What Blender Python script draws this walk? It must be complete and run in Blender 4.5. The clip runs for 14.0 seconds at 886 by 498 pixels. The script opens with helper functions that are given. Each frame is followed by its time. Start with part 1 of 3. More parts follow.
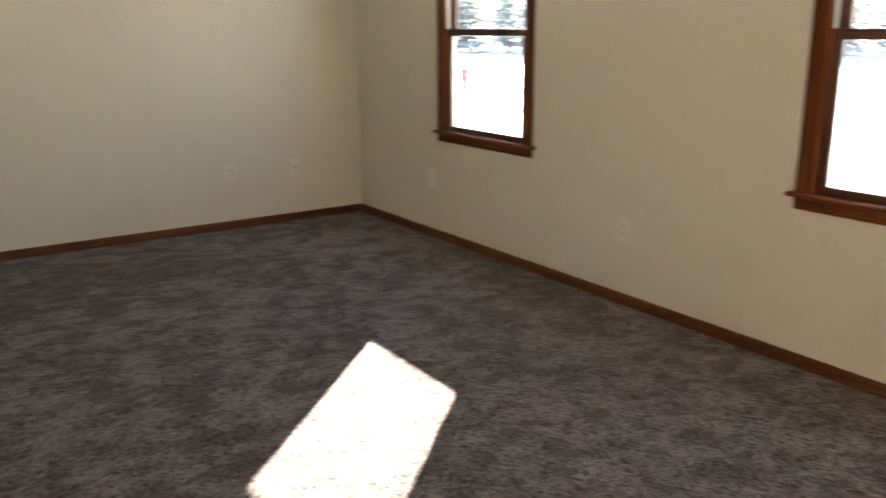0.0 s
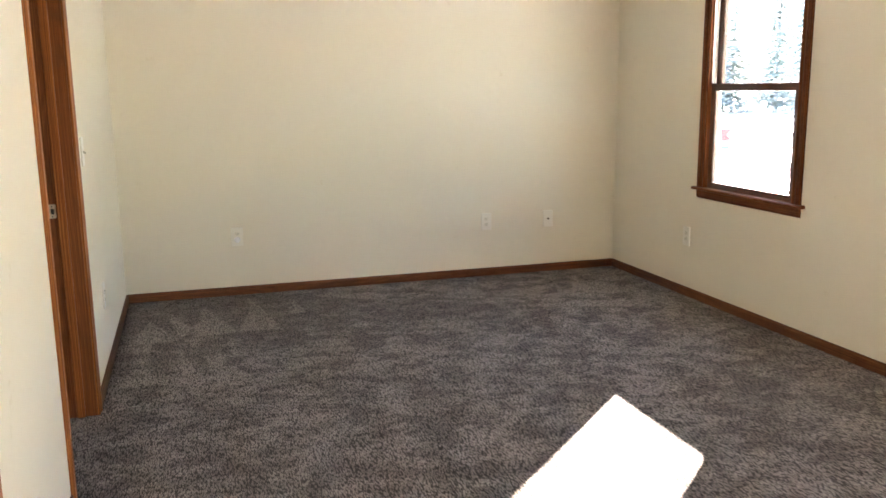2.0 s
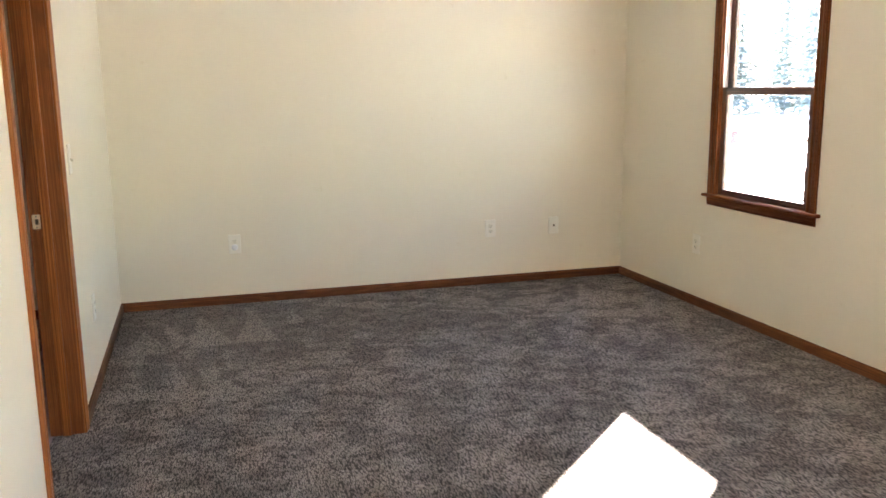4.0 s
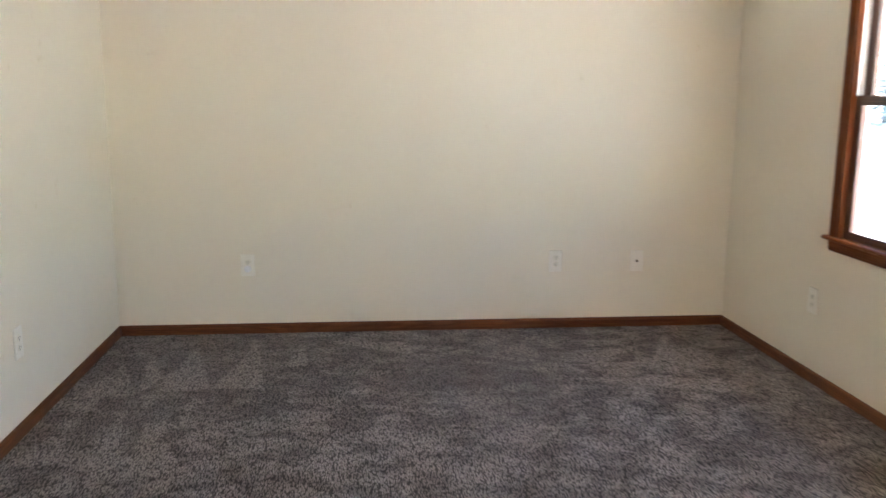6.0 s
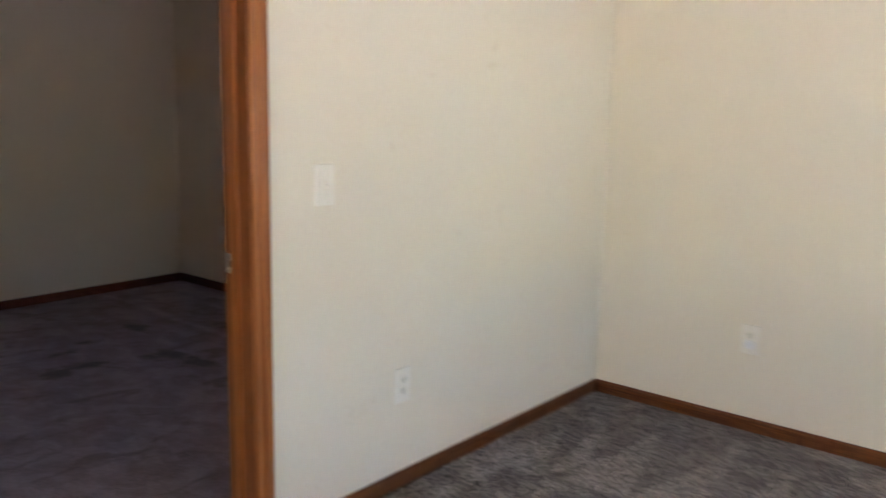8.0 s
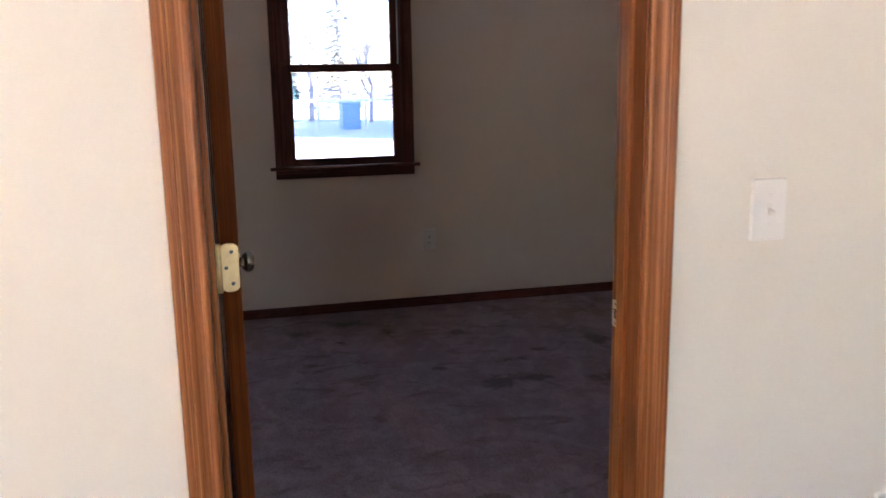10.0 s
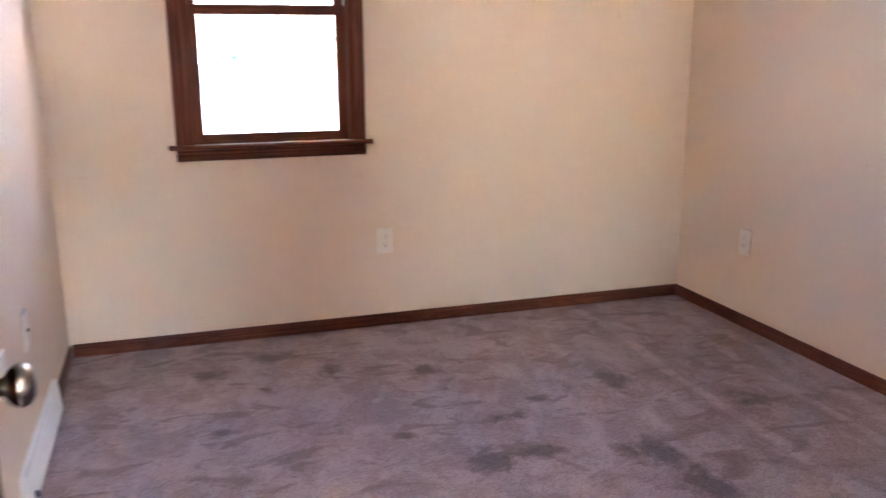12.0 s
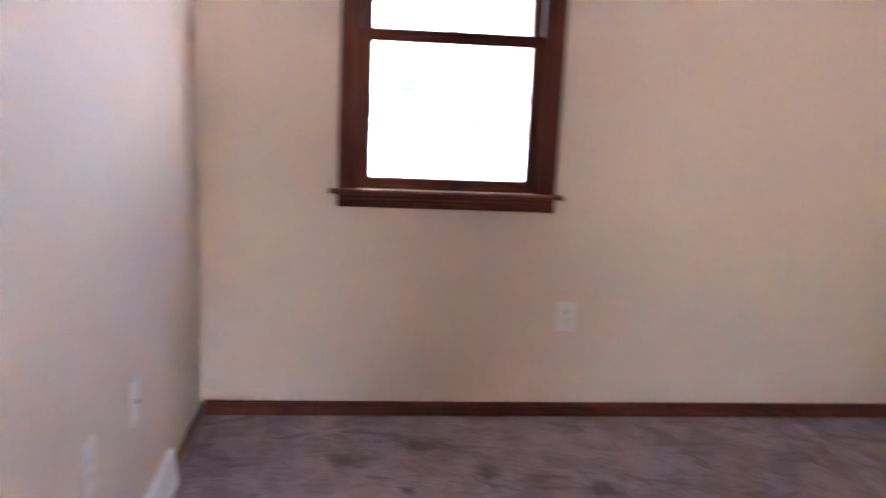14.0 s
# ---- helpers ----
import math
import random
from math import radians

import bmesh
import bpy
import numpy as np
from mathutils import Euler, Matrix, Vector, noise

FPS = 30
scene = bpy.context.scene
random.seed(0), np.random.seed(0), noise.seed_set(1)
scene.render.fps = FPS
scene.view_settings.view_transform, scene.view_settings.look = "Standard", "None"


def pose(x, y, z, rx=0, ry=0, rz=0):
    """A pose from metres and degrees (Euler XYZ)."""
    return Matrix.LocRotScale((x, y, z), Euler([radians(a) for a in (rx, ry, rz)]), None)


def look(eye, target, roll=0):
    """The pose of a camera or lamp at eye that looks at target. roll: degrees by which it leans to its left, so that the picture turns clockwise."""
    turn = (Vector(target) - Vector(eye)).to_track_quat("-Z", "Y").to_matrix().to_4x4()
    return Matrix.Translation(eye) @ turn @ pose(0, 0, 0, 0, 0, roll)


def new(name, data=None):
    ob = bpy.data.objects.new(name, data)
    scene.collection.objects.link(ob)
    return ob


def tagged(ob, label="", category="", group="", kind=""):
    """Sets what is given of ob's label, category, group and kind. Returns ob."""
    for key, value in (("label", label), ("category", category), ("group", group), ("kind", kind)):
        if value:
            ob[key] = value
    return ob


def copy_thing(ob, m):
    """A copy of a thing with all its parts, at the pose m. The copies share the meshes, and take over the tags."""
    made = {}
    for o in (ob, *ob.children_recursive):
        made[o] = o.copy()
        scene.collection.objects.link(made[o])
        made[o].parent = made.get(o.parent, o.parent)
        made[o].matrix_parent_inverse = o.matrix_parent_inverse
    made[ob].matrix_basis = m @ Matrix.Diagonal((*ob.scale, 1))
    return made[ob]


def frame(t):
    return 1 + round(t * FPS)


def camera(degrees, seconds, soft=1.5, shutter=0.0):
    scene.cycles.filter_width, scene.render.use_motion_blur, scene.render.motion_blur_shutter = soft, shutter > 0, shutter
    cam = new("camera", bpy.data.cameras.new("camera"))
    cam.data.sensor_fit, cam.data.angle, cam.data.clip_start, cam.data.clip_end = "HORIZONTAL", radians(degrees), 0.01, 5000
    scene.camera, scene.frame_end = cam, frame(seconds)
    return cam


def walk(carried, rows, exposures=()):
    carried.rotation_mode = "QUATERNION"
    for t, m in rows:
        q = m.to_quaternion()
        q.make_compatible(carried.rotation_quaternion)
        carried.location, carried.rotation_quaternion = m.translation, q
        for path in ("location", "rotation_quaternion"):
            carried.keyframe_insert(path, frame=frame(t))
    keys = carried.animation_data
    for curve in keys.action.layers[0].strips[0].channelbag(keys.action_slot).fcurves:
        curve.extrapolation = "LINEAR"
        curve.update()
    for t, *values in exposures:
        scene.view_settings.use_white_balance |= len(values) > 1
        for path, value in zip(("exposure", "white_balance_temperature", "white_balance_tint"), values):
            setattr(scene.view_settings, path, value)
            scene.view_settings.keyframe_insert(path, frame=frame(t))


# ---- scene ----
cam = camera(55.8, 14.0, shutter=0.5)
PATH = [
    (0, (0.482, -5.633, 1.377), (1.562, -4.03, 0.864), -0.3),
    (0.5, (0.449, -5.662, 1.351), (1.245, -3.895, 0.856), -0.6),
    (1, (0.427, -5.685, 1.341), (1.086, -3.854, 0.877), -0.5),
    (1.5, (0.423, -5.674, 1.339), (1.024, -3.812, 0.924), -0.5),
    (2, (0.434, -5.666, 1.349), (1.005, -3.787, 0.974), -0.6),
    (2.5, (0.441, -5.663, 1.35), (1.003, -3.777, 0.991), -0.6),
    (3, (0.453, -5.669, 1.353), (1.02, -3.785, 0.992), -0.7),
    (5.3, (0.931, -5.047, 1.374), (1.393, -3.139, 0.992), -0.0),
    (5.5, (1.065, -4.956, 1.37), (1.449, -3.029, 0.999), -0.0),
    (6, (1.351, -4.706, 1.361), (1.548, -2.75, 0.994), 0.5),
    (6.5, (1.542, -4.396, 1.331), (1.437, -2.435, 0.948), 0.4),
    (7, (1.735, -4.082, 1.346), (1.186, -2.201, 0.949), 0.4),
    (7.5, (1.914, -3.769, 1.351), (1.007, -2.028, 0.967), 1.4),
    (8, (1.895, -3.44, 1.36), (0.635, -1.927, 1.009), 1.2),
    (8.5, (1.907, -3.191, 1.367), (0.279, -2.08, 1.031), 0.2),
    (9, (1.876, -3.05, 1.367), (0.087, -2.233, 1.004), -0.6),
    (11.3, (0.608, -2.556, 1.326), (-1.324, -2.207, 0.947), -0.5),
    (11.5, (0.499, -2.574, 1.319), (-1.418, -2.169, 0.918), -0.4),
    (12, (0.243, -2.539, 1.301), (-1.606, -1.939, 0.832), -0.2),
    (12.5, (0.024, -2.443, 1.319), (-1.751, -1.66, 0.835), 0.5),
    (13, (-0.187, -2.375, 1.302), (-1.923, -1.512, 0.81), 1.6),
    (13.5, (-0.365, -2.354, 1.32), (-2.206, -1.727, 0.857), 1.8),
    (14, (-0.386, -2.459, 1.307), (-2.335, -2.242, 0.911), 2.7),
]
EXPOSURES = [(0.0, 4.16, 6950, 16.0), (0.5, 4.69, 6900, 15.0), (1.0, 4.82, 6900, 15.0), (1.5, 4.89, 6850, 15.0), (3.0, 5.11, 6800, 15.0), (5.5, 5.07, 6400, 16.0), (6.2, 4.79, 6250, 18.0), (6.6, 4.74, 6200, 18.0),
             (7.4, 5.03, 6200, 19.0), (8.0, 4.98, 6300, 20.0), (9.2, 4.91, 6500, 26.0), (10.4, 5.6, 6250, 30.0), (11.3, 7.2, 6550, 31.0), (12.2, 7.76, 7150, 34.0), (13.3, 7.53, 7400, 38.0), (14.0, 7.26, 6550, 36.0)]
walk(cam, [(t, look(e, a, r)) for t, e, a, r in PATH], EXPOSURES)

# ---------------------------------------------------------------- light
world = bpy.data.worlds.new("sky")
scene.world = world
world.use_nodes = True
wn = world.node_tree.nodes
sky = wn.new("ShaderNodeTexSky")
sky.sky_type = "NISHITA"
sky.sun_disc = False
sky.dust_density = 0.0
sky.sun_elevation = radians(22.5)
sky.sun_rotation = radians(47)
wn["Background"].inputs["Strength"].default_value = 0.08
world.node_tree.links.new(sky.outputs["Color"], wn["Background"].inputs["Color"])
sun_data = bpy.data.lights.new("sun", "SUN")
sun_data.energy, sun_data.angle, sun_data.color = 4.6, radians(0.5), (1.0, 0.95, 0.865)
sun = new("sun", sun_data)
sun.matrix_world = look((7.0, 6.64, 4.0), (0, 0, 0))


# ---------------------------------------------------------------- materials
def material(name):
    m = bpy.data.materials.new(name)
    m.use_nodes = True
    nt = m.node_tree
    return m, nt, nt.nodes["Principled BSDF"]


def node(nt, kind, **inputs):
    n = nt.nodes.new("ShaderNode" + kind)
    for k, v in inputs.items():
        n.inputs[k.replace("_", " ")].default_value = v
    return n


def ramp(nt, source, *stops):
    r = nt.nodes.new("ShaderNodeValToRGB")
    while len(r.color_ramp.elements) < len(stops):
        r.color_ramp.elements.new(0.5)
    for e, (p, c) in zip(r.color_ramp.elements, stops):
        e.position, e.color = p, (*c, 1)
    nt.links.new(source, r.inputs["Fac"])
    return r.outputs["Color"]


def mapped(nt, scale=(1, 1, 1), turn=(0, 0, 0), shuffle=False):
    tc = nt.nodes.new("ShaderNodeTexCoord")
    mp = nt.nodes.new("ShaderNodeMapping")
    mp.inputs["Scale"].default_value = scale
    mp.inputs["Rotation"].default_value = turn
    nt.links.new(tc.outputs["Object"], mp.inputs["Vector"])
    if shuffle:
        oi = nt.nodes.new("ShaderNodeObjectInfo")
        mul = nt.nodes.new("ShaderNodeVectorMath")
        mul.operation = "SCALE"
        mul.inputs[0].default_value = (7.3, 3.1, 11.7)
        nt.links.new(oi.outputs["Random"], mul.inputs["Scale"])
        nt.links.new(mul.outputs[0], mp.inputs["Location"])
    return mp.outputs["Vector"]


def noise_of(nt, vec, scale, detail=3.0, rough=0.5, distort=0.0):
    n = node(nt, "TexNoise", Scale=scale, Detail=detail, Roughness=rough, Distortion=distort)
    nt.links.new(vec, n.inputs["Vector"])
    return n.outputs["Fac"]


def mix(nt, fac, a, b, mode="MIX"):
    n = nt.nodes.new("ShaderNodeMix")
    n.data_type, n.blend_type = "RGBA", mode
    for sock, v in ((n.inputs[0], fac), (n.inputs[6], a), (n.inputs[7], b)):
        if isinstance(v, (int, float)):
            sock.default_value = v
        elif isinstance(v, tuple):
            sock.default_value = (*v, 1)
        else:
            nt.links.new(v, sock)
    return n.outputs[2]


def calc(nt, op, a, b=None, c=None):
    n = nt.nodes.new("ShaderNodeMath")
    n.operation = op
    for i, v in enumerate((a, b, c)):
        if v is None:
            continue
        if isinstance(v, (int, float)):
            n.inputs[i].default_value = v
        else:
            nt.links.new(v, n.inputs[i])
    return n.outputs[0]


def bump(nt, bsdf, height, strength, distance):
    b = node(nt, "Bump", Strength=strength, Distance=distance)
    nt.links.new(height, b.inputs["Height"])
    nt.links.new(b.outputs["Normal"], bsdf.inputs["Normal"])


def plain(name, color, rough=0.5, metal=0.0, vary=0.06, scale=30):
    m, nt, b = material(name)
    f = noise_of(nt, mapped(nt), scale, 4)
    lo, hi = tuple(c * (1 - vary) for c in color), tuple(min(1, c * (1 + vary)) for c in color)
    nt.links.new(ramp(nt, f, (0.3, lo), (0.7, hi)), b.inputs["Base Color"])
    b.inputs["Roughness"].default_value = rough
    b.inputs["Metallic"].default_value = metal
    return m


def paint(name, color, rough):
    m, nt, b = material(name)
    v = mapped(nt)
    big = noise_of(nt, v, 1.3, 3)
    fine = noise_of(nt, v, 260, 2)
    c = ramp(nt, big, (0.3, tuple(x * 0.97 for x in color)), (0.7, color))
    scuff = ramp(nt, noise_of(nt, v, 6, 6, 0.7), (0.30, tuple(x * 0.93 for x in color)), (0.36, (1, 1, 1)))
    nt.links.new(mix(nt, 0.25, c, scuff, "MULTIPLY"), b.inputs["Base Color"])
    b.inputs["Roughness"].default_value = rough
    b.inputs["Specular IOR Level"].default_value = 0.2
    bump(nt, b, fine, 0.12, 0.002)
    return m


def oak(name, dark, mid, light, rough, coat=0.0, figure=0.5, fine=190, cloud=0.16):
    """Stained oak, the grain along the piece's own z; figure brings out the arched growth rings of flat-sawn boards."""
    m, nt, b = material(name)
    field = noise_of(nt, mapped(nt, (1, 1, 0.10), shuffle=True), 9, 1.0, 0.4)
    rings = calc(nt, "SINE", calc(nt, "MULTIPLY", field, 95))
    rings = calc(nt, "MULTIPLY_ADD", rings, 0.5, 0.5)
    stripes = noise_of(nt, mapped(nt, (1, 1, 0.004), shuffle=True), fine, 3, 0.62)
    pores = noise_of(nt, mapped(nt, (1, 1, 0.010), shuffle=True), 700, 2, 0.6)
    broad = noise_of(nt, mapped(nt, (1, 1, 0.05), shuffle=True), 14, 2)
    c = ramp(nt, stripes, (0.37, dark), (0.45, mid), (0.53, mid), (0.60, light))
    half = tuple((p + q) / 2 for p, q in zip(dark, mid))
    c = mix(nt, calc(nt, "MULTIPLY", ramp(nt, rings, (0.45, (0, 0, 0)), (0.9, (1, 1, 1))), figure), c, half)
    c = mix(nt, ramp(nt, pores, (0.34, (0.7,) * 3), (0.46, (0, 0, 0))), c, dark)
    c = mix(nt, cloud, c, ramp(nt, broad, (0.3, dark), (0.7, light)))
    nt.links.new(c, b.inputs["Base Color"])
    b.inputs["Roughness"].default_value = rough
    b.inputs["Coat Weight"].default_value = coat
    b.inputs["Coat Roughness"].default_value = 0.08
    bump(nt, b, pores, 0.15, 0.001)
    return m


def triangle_mask(nt, x, y, corners, soft):
    """1 inside the triangle, 0 outside, with an edge of that softness."""
    (ax, ay), (bx, by), (cx, cy) = corners
    turn = 1 if (bx - ax) * (cy - ay) - (by - ay) * (cx - ax) > 0 else -1
    least = None
    for (px, py), (qx, qy) in zip(corners, corners[1:] + corners[:1]):
        length = math.hypot(qx - px, qy - py) * soft * turn
        nx, ny = -(qy - py) / length, (qx - px) / length
        edge = calc(nt, "MULTIPLY_ADD", x, nx, calc(nt, "MULTIPLY_ADD", y, ny, -(nx * px + ny * py)))
        least = edge if least is None else calc(nt, "MINIMUM", least, edge)
    return calc(nt, "MINIMUM", calc(nt, "MAXIMUM", least, 0.0), 1.0)


VACUUM_MARKS = (
    ((0.16, -0.50), (0.06, -1.00), (0.34, -0.99)), ((0.24, -0.28), (0.33, -0.97), (0.41, -0.75)), ((0.47, -0.22), (0.39, -0.95), (0.66, -0.93)),
    ((0.79, -0.17), (0.65, -0.93), (0.91, -0.96)), ((1.04, -0.22), (0.95, -0.64), (1.09, -0.62)), ((3.06, -0.26), (2.80, -0.76), (3.04, -0.87)),
    ((0.31, -1.02), (0.38, -1.82), (0.46, -1.75)), ((0.43, -1.20), (0.50, -1.80), (0.68, -1.70)), ((0.58, -1.00), (0.59, -1.34), (0.66, -1.32)),
    ((2.28, -0.70), (3.20, -0.62), (3.22, -0.83)), ((2.22, -0.88), (3.12, -0.94), (3.06, -1.13)))


def carpet(name, dark, light, pile, turn, streak, gap_shade, marks=(), stains=()):
    """Cut-pile carpet: short strokes of pile, brushed patches, wedges left by the vacuum along the far wall, and soiled spots."""
    m, nt, b = material(name)
    v = mapped(nt)
    s = mapped(nt, (streak, 1, 1), (0, 0, radians(turn)))
    bend = nt.nodes.new("ShaderNodeVectorMath")
    bend.operation = "MULTIPLY_ADD"
    swirl = node(nt, "TexNoise", Scale=5.0, Detail=2.0)
    nt.links.new(v, swirl.inputs["Vector"])
    bend.inputs[1].default_value = (0.05, 0.05, 0.0)
    nt.links.new(swirl.outputs["Color"], bend.inputs[0])
    nt.links.new(s, bend.inputs[2])
    cell = node(nt, "TexVoronoi", Scale=pile, Randomness=1.0)
    nt.links.new(bend.outputs[0], cell.inputs["Vector"])
    strokes = noise_of(nt, bend.outputs[0], pile * 1.3, 3, 0.6)
    patch = noise_of(nt, mapped(nt, (1.0, 1.35, 1), (0, 0, radians(24))), 6.5, 7, 0.66, 0.5)
    patch2 = noise_of(nt, mapped(nt, (1.5, 0.9, 1), (0, 0, radians(-35))), 2.2, 4, 0.6)
    tone = calc(nt, "ADD", calc(nt, "MULTIPLY", patch, 0.68), calc(nt, "MULTIPLY", patch2, 0.32))
    sep = nt.nodes.new("ShaderNodeSeparateXYZ")
    nt.links.new(v, sep.inputs[0])
    x, y = sep.outputs["X"], sep.outputs["Y"]
    if marks:
        wave = calc(nt, "SUBTRACT", noise_of(nt, v, 22, 3), 0.5)
        xw, yw = calc(nt, "MULTIPLY_ADD", wave, 0.07, x), calc(nt, "MULTIPLY_ADD", wave, 0.05, y)
        wedge = None
        for tri in marks:
            one = triangle_mask(nt, xw, yw, tri, 0.016)
            wedge = one if wedge is None else calc(nt, "MAXIMUM", wedge, one)
        swept = triangle_mask(nt, xw, yw, ((-0.3, 0.6), (-0.3, -0.99), (2.6, -0.99)), 0.02)
        strip = triangle_mask(nt, xw, yw, ((-0.3, -0.98), (1.9, -0.98), (-0.3, -1.75)), 0.25)
        tone = calc(nt, "MULTIPLY_ADD", calc(nt, "SUBTRACT", tone, 0.5), calc(nt, "SUBTRACT", 1.0, calc(nt, "MULTIPLY", swept, 0.45)), 0.5)
        tone = calc(nt, "MULTIPLY_ADD", strip, -0.03, tone)
        tone = calc(nt, "MULTIPLY_ADD", swept, -0.034, tone)
        tone = calc(nt, "MULTIPLY_ADD", wedge, 0.105, tone)
        lanes = calc(nt, "SUBTRACT", noise_of(nt, mapped(nt, (8, 0.8, 1), (0, 0, radians(7))), 1.0, 2), 0.5)
        reach = calc(nt, "MULTIPLY", calc(nt, "MINIMUM", calc(nt, "MAXIMUM", calc(nt, "SUBTRACT", 1.9, x), 0.0), 1.0), calc(nt, "MINIMUM", calc(nt, "MAXIMUM", calc(nt, "MULTIPLY", calc(nt, "ADD", y, 1.9), 2.0), 0.0), 1.0))
        reach = calc(nt, "MULTIPLY", reach, calc(nt, "SUBTRACT", 1.0, swept))
        tone = calc(nt, "MULTIPLY_ADD", calc(nt, "MULTIPLY", lanes, reach), 0.3, tone)
    c = ramp(nt, tone, (0.440, dark), (0.50, tuple((p + q) / 2 for p, q in zip(dark, light))), (0.560, light))
    if stains:
        near = calc(nt, "MINIMUM", calc(nt, "MAXIMUM", calc(nt, "MULTIPLY", calc(nt, "ADD", y, 1.02), 9), 0.0), 1.0)
        lane = calc(nt, "MULTIPLY_ADD", y, 3.1, calc(nt, "MULTIPLY", noise_of(nt, mapped(nt, (0.35, 1, 1)), 1.4, 2), 1.1))
        lane = calc(nt, "ABSOLUTE", calc(nt, "SUBTRACT", calc(nt, "FRACT", lane), 0.5))
        stripe = ramp(nt, lane, (0.04, (1.12,) * 3), (0.10, (0.86,) * 3), (0.30, (0.90,) * 3), (0.5, (1.0,) * 3))
        c = mix(nt, calc(nt, "MULTIPLY", near, ramp(nt, noise_of(nt, v, 1.7, 2), (0.38, (0.1,) * 3), (0.55, (0.9,) * 3))), c, mix(nt, 1.0, c, stripe, "MULTIPLY"))
        smudge = noise_of(nt, mapped(nt, (1.5, 0.75, 1), (0, 0, radians(8)), ), 5.5, 6, 0.62, 0.8)
        c = mix(nt, ramp(nt, smudge, (0.54, (0, 0, 0)), (0.63, (0.7,) * 3)), c, tuple(q * 0.66 for q in dark))
        ragged = noise_of(nt, v, 7, 6, 0.70, 0.6)
        total = None
        for cx, cy, rx, ry in stains:
            dx = calc(nt, "MULTIPLY", calc(nt, "SUBTRACT", x, cx), 1 / rx)
            dy = calc(nt, "MULTIPLY", calc(nt, "SUBTRACT", y, cy), 1 / ry)
            d = calc(nt, "SQRT", calc(nt, "ADD", calc(nt, "MULTIPLY", dx, dx), calc(nt, "MULTIPLY", dy, dy)))
            one = calc(nt, "MAXIMUM", calc(nt, "SUBTRACT", 2.0, calc(nt, "MULTIPLY_ADD", ragged, 4.2, calc(nt, "SUBTRACT", d, 1.0))), 0.0)
            total = one if total is None else calc(nt, "MAXIMUM", total, one)
        c = mix(nt, calc(nt, "MINIMUM", calc(nt, "MULTIPLY", total, 1.3), 0.85), c, tuple(q * 0.5 for q in dark))
    # shade between the tufts is put into the colour: bright tops, dark gaps
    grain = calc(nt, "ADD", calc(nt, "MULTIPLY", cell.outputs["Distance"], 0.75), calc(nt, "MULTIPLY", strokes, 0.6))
    c = mix(nt, gap_shade, c, ramp(nt, grain, (0.40, (1.0,) * 3), (0.61, (0.80,) * 3), (0.84, (0.20,) * 3)), "MULTIPLY")
    nt.links.new(c, b.inputs["Base Color"])
    b.inputs["Roughness"].default_value = 1.0
    b.inputs["Specular IOR Level"].default_value = 0.04
    b.inputs["Sheen Weight"].default_value = 0.04
    b.inputs["Sheen Roughness"].default_value = 0.6
    h = calc(nt, "MULTIPLY_ADD", patch, 0.8, calc(nt, "MULTIPLY", grain, -1))
    bump(nt, b, h, 0.4, 0.004)
    return m


def tinted_glass(name, color):
    m, nt, b = material(name)
    see = nt.nodes.new("ShaderNodeBsdfTransparent")
    see.inputs["Color"].default_value = (*color, 1)
    gloss = nt.nodes.new("ShaderNodeBsdfGlossy")
    gloss.inputs["Roughness"].default_value = 0.02
    edge = node(nt, "LayerWeight", Blend=0.5)
    both = nt.nodes.new("ShaderNodeMixShader")
    nt.links.new(calc(nt, "MULTIPLY_ADD", calc(nt, "POWER", edge.outputs["Facing"], 5.0), 0.5, 0.03), both.inputs[0])
    nt.links.new(see.outputs[0], both.inputs[1])
    nt.links.new(gloss.outputs[0], both.inputs[2])
    nt.links.new(both.outputs[0], nt.nodes["Material Output"].inputs["Surface"])
    return m


def translucent(name, color, share):
    """Thin needles that let part of the light behind them through."""
    m = plain(name, color, 0.8, vary=0.3, scale=2)
    nt = m.node_tree
    b = nt.nodes["Principled BSDF"]
    back = nt.nodes.new("ShaderNodeBsdfTranslucent")
    nt.links.new(b.inputs["Base Color"].links[0].from_socket, back.inputs["Color"])
    both = nt.nodes.new("ShaderNodeMixShader")
    both.inputs[0].default_value = share
    nt.links.new(b.outputs[0], both.inputs[1])
    nt.links.new(back.outputs[0], both.inputs[2])
    nt.links.new(both.outputs[0], nt.nodes["Material Output"].inputs["Surface"])
    return m


# made-up tint that cuts the daylight entering the second room
TINTED = tinted_glass("dimming_glass", (0.415, 0.435, 0.465))
WALL = paint("cream_wall_paint", (0.80, 0.735, 0.60), 0.65)
# same paint as WALL, with the second room's warm light mixed into the colour
WALL2 = paint("warm_light_wall_paint", (0.80, 0.645, 0.50), 0.7)
CEIL = paint("white_ceiling_paint", (0.85, 0.84, 0.81), 0.8)
TRIM = oak("stained_oak_trim", (0.16, 0.047, 0.011), (0.30, 0.098, 0.024), (0.46, 0.175, 0.050), 0.42, 0.04, 0.1, 330, 0.06)
JAMB = oak("flat_sawn_oak_jamb", (0.120, 0.037, 0.011), (0.245, 0.079, 0.022), (0.32, 0.110, 0.033), 0.4, 0.03, 0.7)
for w in (TRIM, JAMB):
    w.node_tree.nodes["Principled BSDF"].inputs["Specular IOR Level"].default_value = 0.3
# trim oak darkened to carry the weaker light that reaches the baseboards
BASETRIM = oak("shaded_oak_baseboard", (0.05, 0.015, 0.005), (0.155, 0.050, 0.015), (0.215, 0.076, 0.023), 0.45, 0.0, 0.7)
BASETRIM.node_tree.nodes["Principled BSDF"].inputs["Specular IOR Level"].default_value = 0.2
